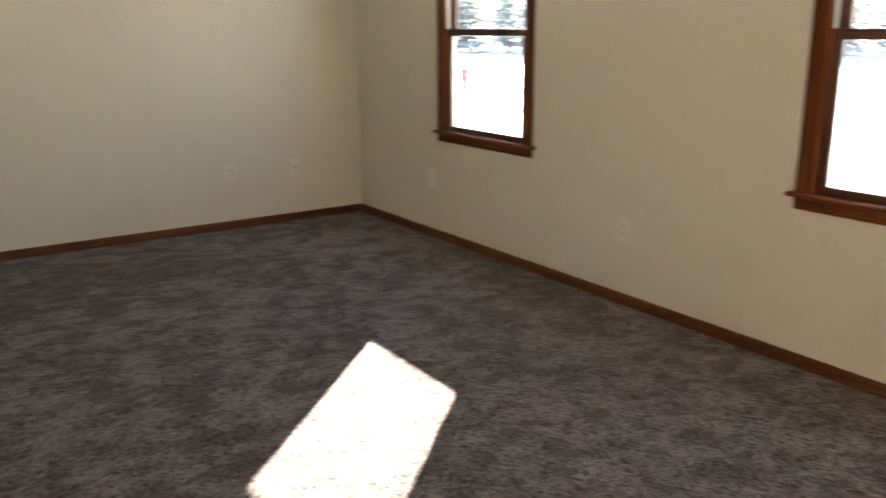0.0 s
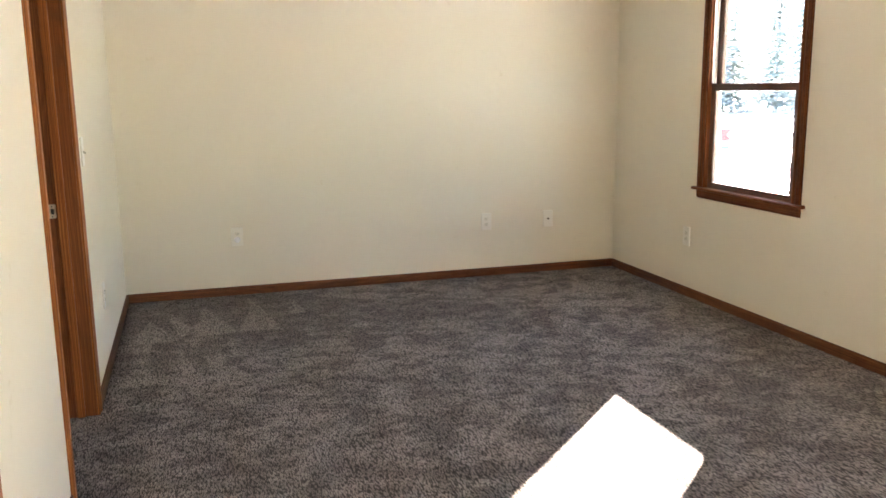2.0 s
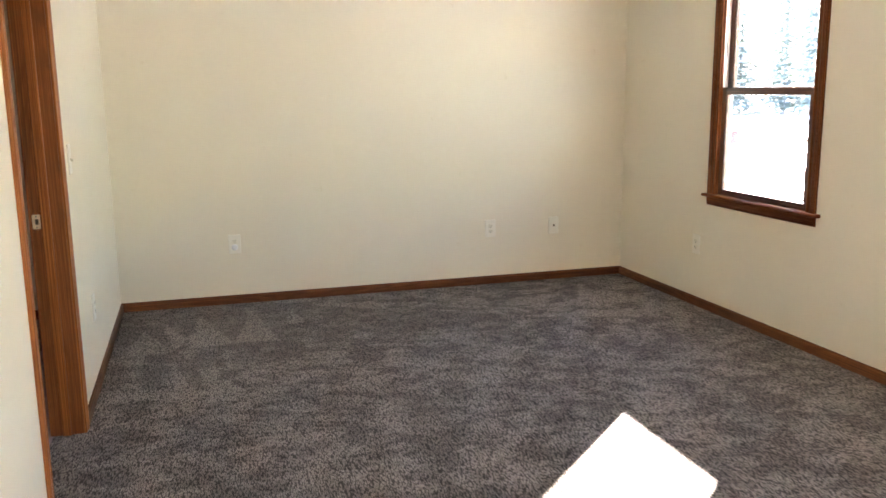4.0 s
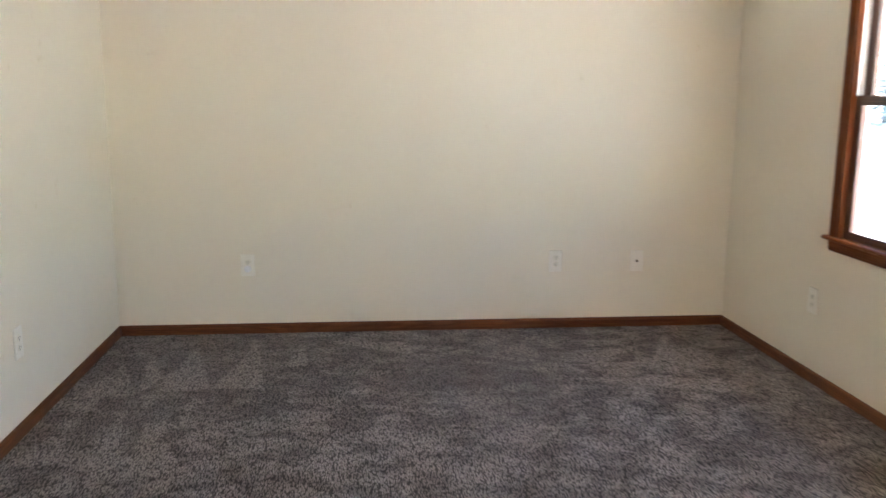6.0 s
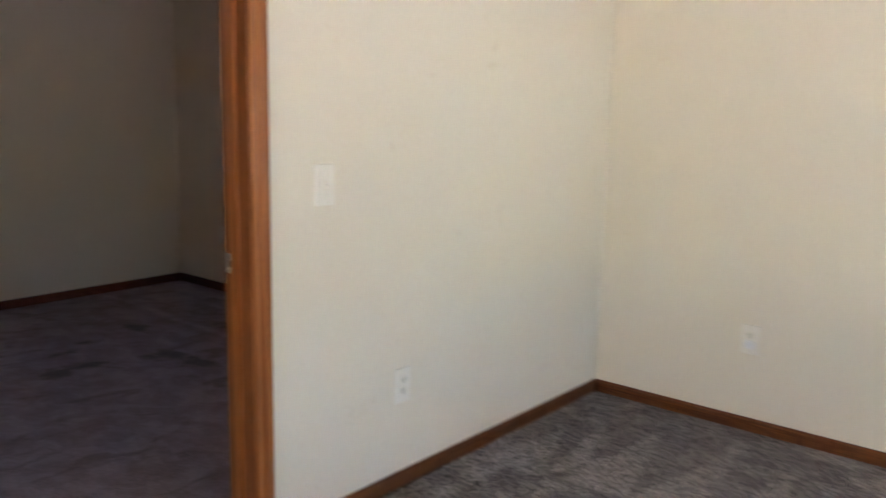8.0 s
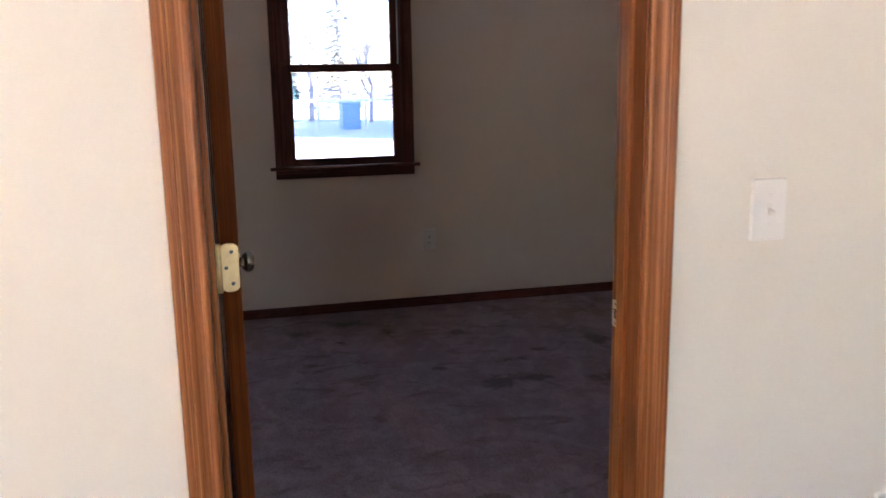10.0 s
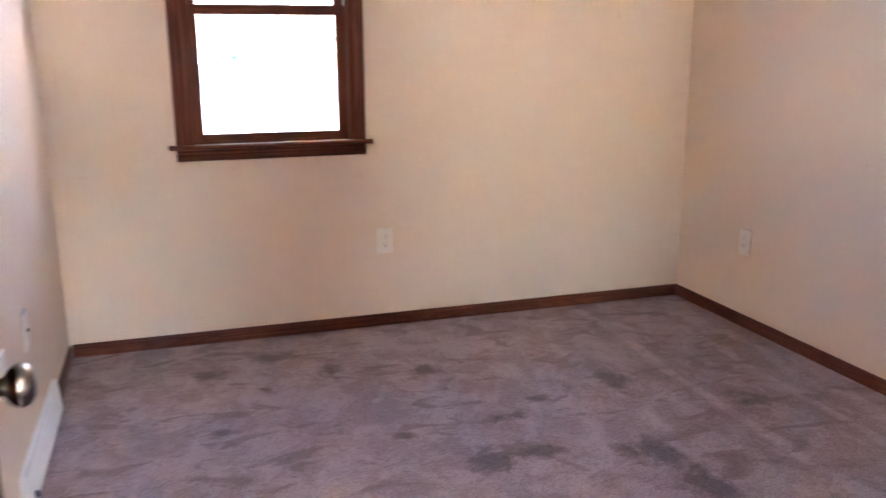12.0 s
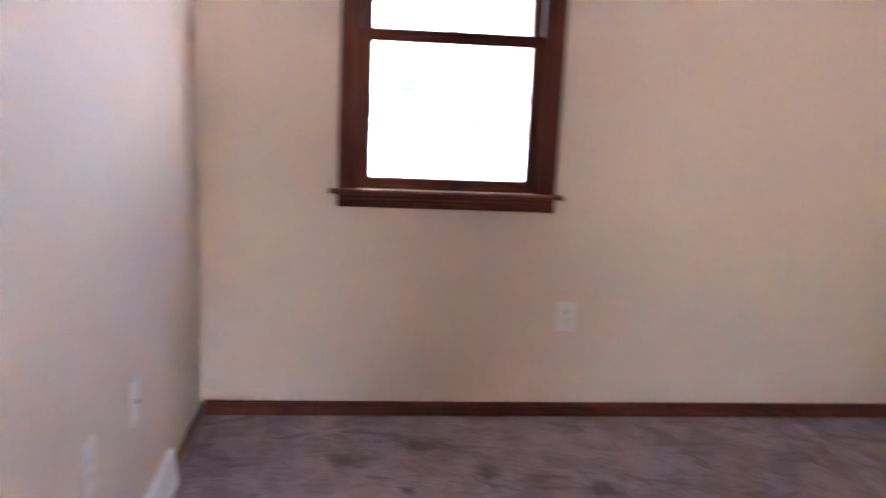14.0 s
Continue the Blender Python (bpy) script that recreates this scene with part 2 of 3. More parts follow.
# same oak as TRIM; backlight and the second room's dimness darken its colour
TRIM2 = oak("shaded_red_oak_trim", (0.050, 0.013, 0.006), (0.150, 0.040, 0.020), (0.21, 0.060, 0.030), 0.4, 0.0, 0.7)
TRIM2.node_tree.nodes["Principled BSDF"].inputs["Specular IOR Level"].default_value = 0.15
# trim oak again, coloured darker as it stands against bright panes
WTRIM = oak("backlit_oak_trim", (0.06, 0.016, 0.006), (0.165, 0.047, 0.014), (0.24, 0.078, 0.025), 0.45, 0.0)
# sash oak, its colour lowered further for the same backlight
SASH = oak("backlit_oak_sash", (0.035, 0.010, 0.005), (0.10, 0.031, 0.013), (0.15, 0.052, 0.022), 0.3, 0.1)
DOORWOOD = oak("glossy_oak_door", (0.050, 0.012, 0.003), (0.105, 0.028, 0.006), (0.145, 0.042, 0.010), 0.2, 0.0, 0.3)
DOORWOOD.node_tree.nodes["Principled BSDF"].inputs["IOR"].default_value = 1.045
DOORWOOD.node_tree.nodes["Principled BSDF"].inputs["Roughness"].default_value = 0.2
WTRIM.node_tree.nodes["Principled BSDF"].inputs["Specular IOR Level"].default_value = 0.1
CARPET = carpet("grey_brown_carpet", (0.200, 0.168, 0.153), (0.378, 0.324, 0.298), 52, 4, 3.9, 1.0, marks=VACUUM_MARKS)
CARPET2 = carpet("mauve_carpet", (0.36, 0.267, 0.271), (0.47, 0.357, 0.362), 150, 30, 1.3, 0.4, stains=(
    (-2.97, -1.98, 0.10, 0.07), (-3.10, -2.46, 0.08, 0.09), (-3.23, -2.19, 0.10, 0.12), (-2.35, -1.48, 0.06, 0.12), (-2.55, -0.91, 0.11, 0.12), (-1.95, -1.10, 0.12, 0.13), (-1.74, -1.05, 0.16, 0.09),
    (-2.06, -1.45, 0.06, 0.12), (-2.33, -1.85, 0.05, 0.07), (-2.21, -0.52, 0.12, 0.10), (-2.54, -2.45, 0.05, 0.06), (-2.88, -1.60, 0.07, 0.09), (-2.88, -2.26, 0.05, 0.05), (-2.46, -1.28, 0.05, 0.06), (-2.04, -1.62, 0.10, 0.09)))
PLATE = plain("white_plastic", (0.83, 0.79, 0.69), 0.35, vary=0.02)
PLATE2 = plain("beige_plastic", (0.83, 0.755, 0.645), 0.4, vary=0.02)
IVORY = plain("ivory_plastic", (0.78, 0.74, 0.62), 0.3, vary=0.02)
STRIKE = plain("worn_nickel", (0.72, 0.66, 0.56), 0.42, 0.7, 0.12, 80)
SLOT = plain("dark_slot", (0.02, 0.02, 0.02), 0.6)
BRASS = plain("pale_brass", (0.80, 0.66, 0.36), 0.32, 0.85, 0.08, 60)
NICKEL = plain("brushed_nickel", (0.34, 0.30, 0.25), 0.18, 1.0, 0.1, 80)
VINYL = plain("white_vinyl", (0.80, 0.78, 0.72), 0.35, vary=0.03)
REG = plain("white_enamel", (0.82, 0.82, 0.80), 0.3, vary=0.03)
GLASS = tinted_glass("window_glass", (0.96, 0.98, 0.97))
SNOW = plain("snow", (0.92, 0.93, 0.94), 0.7, vary=0.04, scale=0.7)
BARK = plain("pale_bark", (0.36, 0.34, 0.34), 0.9, vary=0.4, scale=18)
TEAL = plain("dark_evergreen_needles", (0.06, 0.19, 0.19), 0.8, vary=0.3, scale=4)
# frosty needles, coloured paler still for the glare that veils them
NEEDLE = translucent("glare_paled_frosted_needles", (0.32, 0.37, 0.37), 0.45)
BLUE = plain("blue_siding", (0.16, 0.40, 0.56), 0.6, vary=0.08, scale=3)
BOX_BLUE = plain("pale_blue", (0.25, 0.45, 0.62), 0.5)
WHITE = plain("white_exterior_paint", (0.8, 0.8, 0.8), 0.5)
# one even pale colour for the far panes
PALE = plain("pale_glass", (0.55, 0.62, 0.66), 0.3)
# dark so the added overhangs throw little snow light back
OVERHANG = plain("overhang_brown", (0.20, 0.15, 0.11), 0.7, vary=0.15)
GALV = plain("galvanised_steel", (0.5, 0.52, 0.55), 0.4, 0.9)
RED = plain("red_enamel", (0.35, 0.015, 0.018), 0.4)
GREY = plain("grey_enamel", (0.10, 0.12, 0.15), 0.5)


# ---------------------------------------------------------------- mesh helpers
def mesh_of(name, bm, mat):
    me = bpy.data.meshes.new(name)
    bmesh.ops.recalc_face_normals(bm, faces=bm.faces)
    bm.to_mesh(me)
    bm.free()
    if mat:
        me.materials.append(mat)
    return me


def part(name, bm, mat, parent=None, label="", m=None):
    ob = new(name, mesh_of(name, bm, mat))
    if parent is not None:
        ob.parent = parent
    if m is not None:
        ob.matrix_basis = m
    if label:
        ob["label"] = label
    return ob


def block(sx, sy, sz, bev=0.0, seg=2, at=(0, 0, 0)):
    bm = bmesh.new()
    bmesh.ops.create_cube(bm, size=1.0)
    bmesh.ops.scale(bm, vec=(sx, sy, sz), verts=bm.verts)
    if bev:
        bmesh.ops.bevel(bm, geom=list(bm.edges), offset=bev, segments=seg, affect="EDGES", profile=0.6)
    bmesh.ops.translate(bm, vec=at, verts=bm.verts)
    return bm


def extruded(profile, length):
    """A moulding: the closed profile (x, y) run along z from 0 to length."""
    bm = bmesh.new()
    lo = [bm.verts.new((u, v, 0)) for u, v in profile]
    hi = [bm.verts.new((u, v, length)) for u, v in profile]
    bm.faces.new(lo[::-1])
    bm.faces.new(hi)
    for i in range(len(profile)):
        j = (i + 1) % len(profile)
        bm.faces.new((lo[i], lo[j], hi[j], hi[i]))
    return bm


def turned(profile, n=28):
    """A turned piece: (radius, z) pairs spun round z."""
    bm = bmesh.new()
    rings = [[bm.verts.new((r * math.cos(2 * math.pi * k / n), r * math.sin(2 * math.pi * k / n), z)) for k in range(n)] for r, z in profile]
    for a, b in zip(rings, rings[1:]):
        for k in range(n):
            bm.faces.new((a[k], a[(k + 1) % n], b[(k + 1) % n], b[k]))
    bm.faces.new(rings[0][::-1])
    bm.faces.new(rings[-1])
    for f in bm.faces:
        f.smooth = True
    return bm


def rounded_plate(w, h, d, r, n=6):
    """A plate in the x-z plane with rounded corners, from y = 0 to y = -d, its front edge eased."""
    def ring(inset, y):
        pts = []
        for cx, cz, a0 in ((w / 2 - r, h / 2 - r, 0), (-w / 2 + r, h / 2 - r, 90), (-w / 2 + r, -h / 2 + r, 180), (w / 2 - r, -h / 2 + r, 270)):
            for k in range(n):
                a = radians(a0 + 90 * k / (n - 1))
                rr = max(r - inset, 0.0005)
                pts.append((cx + rr * math.cos(a), y, cz + rr * math.sin(a)))
        return pts
    bm = bmesh.new()
    e = min(d * 0.6, 0.003)
    rings = [[bm.verts.new(p) for p in ring(i, y)] for i, y in ((0, 0), (0, -d + e), (e * 0.4, -d + e * 0.3), (e, -d))]
    for a, b in zip(rings, rings[1:]):
        for k in range(len(a)):
            bm.faces.new((a[k], a[(k + 1) % len(a)], b[(k + 1) % len(a)], b[k]))
    bm.faces.new(rings[0][::-1])
    bm.faces.new(rings[-1])
    return bm


def pierced(length, z0, z1, thick, holes):
    """A wall along x from 0 to length, from y = 0 to y = thick, with openings (x0, x1, z0, z1) through it."""
    xs = sorted({0, length, *[h[0] for h in holes], *[h[1] for h in holes]})
    zs = sorted({z0, z1, *[h[2] for h in holes], *[h[3] for h in holes]})

    def solid(i, j):
        if not (0 <= i < len(xs) - 1 and 0 <= j < len(zs) - 1):
            return False
        cx, cz = (xs[i] + xs[i + 1]) / 2, (zs[j] + zs[j + 1]) / 2
        return not any(a < cx < b and c < cz < d for a, b, c, d in holes)
    bm = bmesh.new()
    seen = {}

    def vert(x, y, z):
        k = (round(x, 5), round(y, 5), round(z, 5))
        if k not in seen:
            seen[k] = bm.verts.new(k)
        return seen[k]
    for i in range(len(xs) - 1):
        for j in range(len(zs) - 1):
            if not solid(i, j):
                continue
            a, b, c, d = xs[i], xs[i + 1], zs[j], zs[j + 1]
            for y in (0, thick):
                bm.faces.new([vert(a, y, c), vert(b, y, c), vert(b, y, d), vert(a, y, d)])
            for ni, nj, p, q in ((i - 1, j, (a, c), (a, d)), (i + 1, j, (b, c), (b, d)), (i, j - 1, (a, c), (b, c)), (i, j + 1, (a, d), (b, d))):
                if not solid(ni, nj):
                    bm.faces.new([vert(p[0], 0, p[1]), vert(q[0], 0, q[1]), vert(q[0], thick, q[1]), vert(p[0], thick, p[1])])
    return bm


def setting(name, bm, mat, m=None, label="", parent=None):
    return tagged(part(name, bm, mat, parent, m=m), label, "", "", "structure")


# ---------------------------------------------------------------- plan
E, W = 3.52, -3.50          # east wall of the first room, west wall of the second
S1, S2 = -6.15, -3.02       # south walls
P = 0.117                   # partition between the rooms
H = 2.44
GROUND = -0.45
J0, J1 = -2.818, -2.010     # door jamb faces
DOOR_H = 2.05
WIN1 = dict(c=-1.557, half=0.356, stool=0.728, glass=(0.765, 1.323))
WIN2 = dict(c=-4.147, half=0.357, stool=0.728, glass=(0.765, 1.323))
WIN3 = dict(c=-2.106, half=0.298, stool=0.896, glass=(0.939, 1.437))


def rough_opening(w):
    return w["half"] + 0.042 + 0.022, w["stool"] - 0.03, w["glass"][1] + 0.045 + (w["glass"][1] - w["glass"][0]) + 0.09


def hole(w, start):
    half, lo, hi = rough_opening(w)
    return (start - w["c"] - half, start - w["c"] + half, lo, hi)


# walls, each one solid with its openings
T = 0.085
setting("wall_north", block(E - W + 2 * T, T, H + 0.6, at=((E + W) / 2, T / 2, H / 2 - 0.3)), WALL, None, "cream painted plaster wall with oak baseboard")
east = setting("wall_east", pierced(0 - S1, -0.6, H, T, [hole(WIN1, 0), hole(WIN2, 0)]), WALL, pose(E, 0, 0, 0, 0, -90), "cream painted wall with two double-hung windows")
part_holes = [(-J1 - 0.019, -J0 + 0.019, 0.0, DOOR_H + 0.019), (3.862, 4.662, 0.0, DOOR_H + 0.019)]
setting("wall_partition", pierced(0 - S1, 0, H, P, part_holes), WALL, pose(-P, 0, 0, 0, 0, -90), "cream painted partition wall between two rooms")
hw = hole(WIN3, 0)
setting("wall_west", pierced(-S2, -0.6, H, T, [(-S2 - hw[1], -S2 - hw[0], hw[2], hw[3])]), WALL2, pose(W, S2, 0, 0, 0, 90), "painted wall with one double-hung window, toned for warm room light")
setting("wall_south_second_room", block(-P - W + T, T, H + 0.6, at=((W - P - T) / 2, S2 - T / 2, H / 2 - 0.3)), WALL2, None, "painted wall beside the open door, toned for warm room light")
# out of view; set near so sunlight bounces off it into the second room
setting("wall_south_first_room", block(E + P + T, T, H + 0.6, at=((E - P + T) / 2, S1 - T / 2, H / 2 - 0.3)), WALL, None, "plain cream painted wall")
# thin paint skin on the shared walls, in the second room's warm-light tone
setting("wall_north_second_room", block(-P - W, 0.004, H, at=((W - P) / 2, -0.002, H / 2)), WALL2, None, "painted wall toned for warm room light")
# unseen box added behind the closed door to stop light leaking in
setting("wall_closet", pierced(1.6, -0.1, H, 0.08, []), WALL, pose(-0.95, -3.4, 0, 0, 0, -90), "plain wall added behind the closed door against light leaks")
setting("wall_closet_end", block(0.86, 0.08, H, at=(-0.52, -5.0, H / 2)), WALL, None, "plain wall added behind the closed door against light leaks")
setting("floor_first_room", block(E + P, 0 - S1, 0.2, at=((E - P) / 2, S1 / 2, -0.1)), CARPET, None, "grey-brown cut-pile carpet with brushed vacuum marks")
setting("floor_second_room", block(-P - W, -S2, 0.2, at=((W - P) / 2, S2 / 2, -0.1)), CARPET2, None, "mauve-grey plush carpet with dark smudges")
setting("floor_closet", block(0.9, 1.8, 0.2, at=(-P - 0.45, -4.0, -0.1)), CARPET, None, "grey-brown carpet")
setting("ceiling", block(E - W + 2 * T, 0 - S1 + 2 * T, 0.2, at=((E + W) / 2, S1 / 2, H + 0.1)), CEIL, None, "plain white ceiling")
# unseen overhangs, added to hold high sky light off the windows
for x, wide in ((E + T + 0.25, 0.5), (W - T - 0.4, 0.8)):
    setting("eave", block(wide, 0 - S1 + 2 * T + 0.8, 0.18, 0.01, at=(x, S1 / 2, H + 0.1)), OVERHANG, None, "brown overhang added out of view to cut the sky light")

CASING = [(0, 0), (0, 0.008), (0.003, 0.0108), (0.008, 0.012), (0.012, 0.0095), (0.016, 0.0082), (0.021, 0.0085), (0.027, 0.011), (0.032, 0.0145),
          (0.036, 0.0155), (0.038, 0.0138), (0.040, 0.0158), (0.044, 0.0163), (0.0455, 0.0152), (0.047, 0.0165), (0.054, 0.017), (0.0575, 0.0155), (0.059, 0.012), (0.059, 0)]
CASING = [(u, v and 0.0115 + (v - 0.0115) * 0.75) for u, v in CASING]     # a shallow, worn-smooth profile
BASE = [(0, 0), (0.012, 0), (0.012, 0.040), (0.0105, 0.046), (0.0085, 0.049), (0.0075, 0.054), (0.005, 0.057), (0, 0.057)]


def baseboard(length, x, y, turn):
    """Runs from (x, y) along the heading turn, its face to the left of that heading."""
    bm = extruded([(-v, u) for u, v in BASE], length)
    m = pose(x, y, 0, 0, 0, turn) @ Matrix(((0, 0, 1, 0), (0, 1, 0, 0), (-1, 0, 0, 0), (0, 0, 0, 1)))
    return setting("baseboard", bm, BASETRIM if x > -0.05 else TRIM2, m, "stained oak baseboard along the wall")


baseboard(E, E, 0, 180)
baseboard(-S1, E, S1, 90)
baseboard(-J1 - 0.063 - 0.012, 0, -0.012, -90)
baseboard(3.862 + 0.019 - 0.068 - (-J0 + 0.063) - 0.02, 0, J0 - 0.063, -90)
baseboard(-S1 - 4.71, 0, -4.71, -90)
baseboard(E - 0.024, 0.012, S1, 0)
baseboard(-P - W, -P, -0.004, 180)
baseboard(-S2 - 0.028, W, -0.016, -90)
baseboard(-P - W - 0.012, W + 0.012, S2, 0)
baseboard(-J1 - 0.09, -P, J1 + 0.066, 90)


# ---------------------------------------------------------------- windows
def along_x(cx, y, z):
    """A piece whose length lies along x, centred."""
    return pose(cx, y, z, 0, 90, 0)


def sash_lock(parent, x, y, z):
    bm = block(0.052, 0.020, 0.006, 0.002, at=(0, 0, 0.003))
    for piece in (turned([(0.009, 0.006), (0.009, 0.014), (0.007, 0.017)], 14), block(0.034, 0.009, 0.005, 0.0015, at=(0.012, 0.004, 0.014))):
        me = bpy.data.meshes.new("tmp")
        piece.to_mesh(me)
        piece.free()
        bm.from_mesh(me)
        bpy.data.meshes.remove(me)
    part("sash_lock", bm, VINYL, parent, "small white sash lock", pose(x, y, z))


def window(name, spec, m, locks, label, wood, sash_wood, glass):
    """x runs along the wall, y outwards from the inner wall face, z up from the floor."""
    half, st, (g0, g1) = spec["half"], spec["stool"], spec["glass"]
    stile, rail = 0.042, 0.040
    gh = g1 - g0
    mid = g1 + 0.041                       # top of the meeting rail
    u0, u1 = mid + 0.004, mid + 0.004 + gh  # upper glass
    top = u1 + 0.05
    jh = half + stile + 0.003               # jamb face
    win = tagged(new(name), label, "window", "", "structure")
    win.matrix_basis = m
    # casing: two legs, a head
    for s in (-1, 1):
        bm = extruded([(s * u * 1.2, -v) for u, v in CASING], top - st + 0.002)
        part("casing", bm, wood, win, m=pose(s * (jh - 0.003), 0, st))
    bm = extruded([(u * 1.2, v) for u, v in CASING], 2 * (jh + 0.068))
    part("casing", bm, wood, win, m=pose(-(jh + 0.068), 0, top + 0.002) @ Matrix(((0, 0, 1, 0), (0, -1, 0, 0), (1, 0, 0, 0), (0, 0, 0, 1))))
    # stool with horns and rounded nose, apron below
    nose = [(-0.034, -0.004), (-0.031, 0.002), (-0.027, 0.004), (0.026, 0.004), (0.026, -0.014), (-0.027, -0.014), (-0.031, -0.0125), (-0.0345, -0.009)]
    bm = extruded([(-z, y) for y, z in nose], 2 * (jh + 0.098))
    part("stool", bm, wood, win, m=pose(-(jh + 0.098), 0, st - 0.004, 0, 90, 0))
    prof = [(0, 0), (0.014, 0.0), (0.014, 0.022), (0.012, 0.027), (0.013, 0.032), (0.010, 0.046), (0.006, 0.05), (0, 0.05)]
    bm = extruded([(v, -u) for u, v in prof], 2 * (jh + 0.068))
    part("apron", bm, wood, win, m=pose(-(jh + 0.068), 0, st - 0.0185, 0, 90, 0))
    # jambs, head, sill
    for s in (-1, 1):
        part("jamb", block(0.018, T - 0.004, top - st + 0.03), wood, win, m=pose(s * (jh + 0.009), T / 2, (top + st) / 2))
        lin = [(0, 0.010), (0.004, 0.012), (0.004, 0.028), (0.012, 0.029), (0.012, 0.034), (0.003, 0.036), (0.003, 0.052), (0.010, 0.054), (0.010, 0.059), (0.003, 0.061), (0.003, 0.080), (0, 0.082)]
        bm = extruded([(-s * u, v) for u, v in lin], top - mid - 0.002)
        part("jamb_liner", bm, VINYL, win, "white vinyl jamb track", pose(s * jh, 0, mid + 0.002))
        outer = [(0, 0.046), (0.006, 0.046), (0.006, 0.060), (0.016, 0.062), (0.016, 0.068), (0.006, 0.070), (0.006, 0.082), (0, 0.082)]
        bm = extruded([(-s * u, v) for u, v in outer], mid - st - 0.05)
        part("jamb_liner", bm, VINYL, win, "white vinyl jamb track", pose(s * jh, 0, st + 0.006))
        part("stop_bead", block(0.011, 0.010, top - st, 0.003), wood, win, m=pose(s * (jh - 0.0055), 0.005, (top + st) / 2))
    part("head_jamb", block(0.018, T - 0.004, 2 * jh), wood, win, m=along_x(0, T / 2, top + 0.009))
    part("sill", block(0.024, T + 0.05, 2 * jh + 0.036), WHITE, win, m=pose(0, T / 2 + 0.05, st - 0.016, 0, 90, 0))
    # sashes: the lower one inside, the upper one outside
    for base, g_lo, g_hi, r_lo, r_hi, y in ((st, g0, g1, g0 - st - 0.001, 0.041, 0.027), (mid - 0.041, u0, u1, 0.045, 0.046, 0.062)):
        lo, hi = g_lo - r_lo, g_hi + r_hi
        for s in (-1, 1):
            part("stile", block(stile, 0.032, hi - lo, 0.0035), sash_wood, win, m=pose(s * (half + stile / 2), y, (lo + hi) / 2))
            part("glazing_bead", block(0.007, 0.012, g_hi - g_lo, 0.003), sash_wood, win, m=pose(s * (half - 0.0035), y - 0.007, (g_lo + g_hi) / 2))
        for z0, z1 in ((lo, g_lo), (g_hi, hi)):
            part("rail", block(z1 - z0, 0.030, 2 * half + 0.004, 0.0035), sash_wood, win, m=along_x(0, y, (z0 + z1) / 2))
        pane = part("pane", block(2 * half + 0.006, 0.004, g_hi - g_lo + 0.006), glass, win, "clear glass pane" if glass is GLASS else "glass pane tinted to dim the daylight", pose(0, y + 0.004, (g_lo + g_hi) / 2))
        pane.visible_shadow = glass is not GLASS
    for x in locks:
        sash_lock(win, x, 0.033, mid)
    if name == "window_1":
        worn_strip(win, half, g0, g1)
    return win


def worn_strip(win, half, z0, z1):
    """A dark sealing strip that peels off along one edge of the lower pane, its rim ragged."""
    rnd = random.Random(8)
    n = 46
    bm = bmesh.new()
    rows = []
    for k in range(n + 1):
        z = z0 + (z1 - z0) * (0.01 + 0.90 * k / n)
        reach = 0.006 + (0.013 * rnd.random() if rnd.random() < 0.6 * (1.15 - k / n) else 0.0)
        rows.append([bm.verts.new((x, y, z)) for x, y in ((half - 0.001, 0.020), (half - 0.001, 0.0245), (half - 0.007 - reach, 0.023), (half - 0.007 - reach, 0.021))])
    for a, b in zip(rows, rows[1:]):
        for i in range(4):
            bm.faces.new((a[i], a[(i + 1) % 4], b[(i + 1) % 4], b[i]))
    bm.faces.new(rows[0])
    bm.faces.new(rows[-1][::-1])
    part("weatherstrip", bm, SASH, win, "ragged dark weatherstrip")


window("window_1", WIN1, pose(E, WIN1["c"], 0, 0, 0, -90), (-0.17, 0.17), "double-hung oak window with clear panes and deep stool", WTRIM, SASH, GLASS)
window("window_2", WIN2, pose(E, WIN2["c"], 0, 0, 0, -90), (-0.17, 0.17), "double-hung oak window lit by daylight", WTRIM, SASH, GLASS)
window("window_3", WIN3, pose(W, WIN3["c"], 0, 0, 0, 90), (0.0,), "narrow double-hung oak window above the carpet, shaded dark against daylight", TRIM2, TRIM2, TINTED)


# ---------------------------------------------------------------- doors
def hinge_leaf(parent, m):
    leaf = part("hinge_leaf", rounded_plate(0.034, 0.092, 0.003, 0.013), BRASS, parent, "pale brass hinge leaf", m)
    for dx, dz in ((0.004, 0.030), (-0.007, 0.0), (0.004, -0.030)):
        part("screw", turned([(0.0036, 0), (0.0036, 0.0005), (0.0022, 0.0009)], 12), GREY, leaf, m=pose(dx, -0.003, dz, 90, 0, 0))


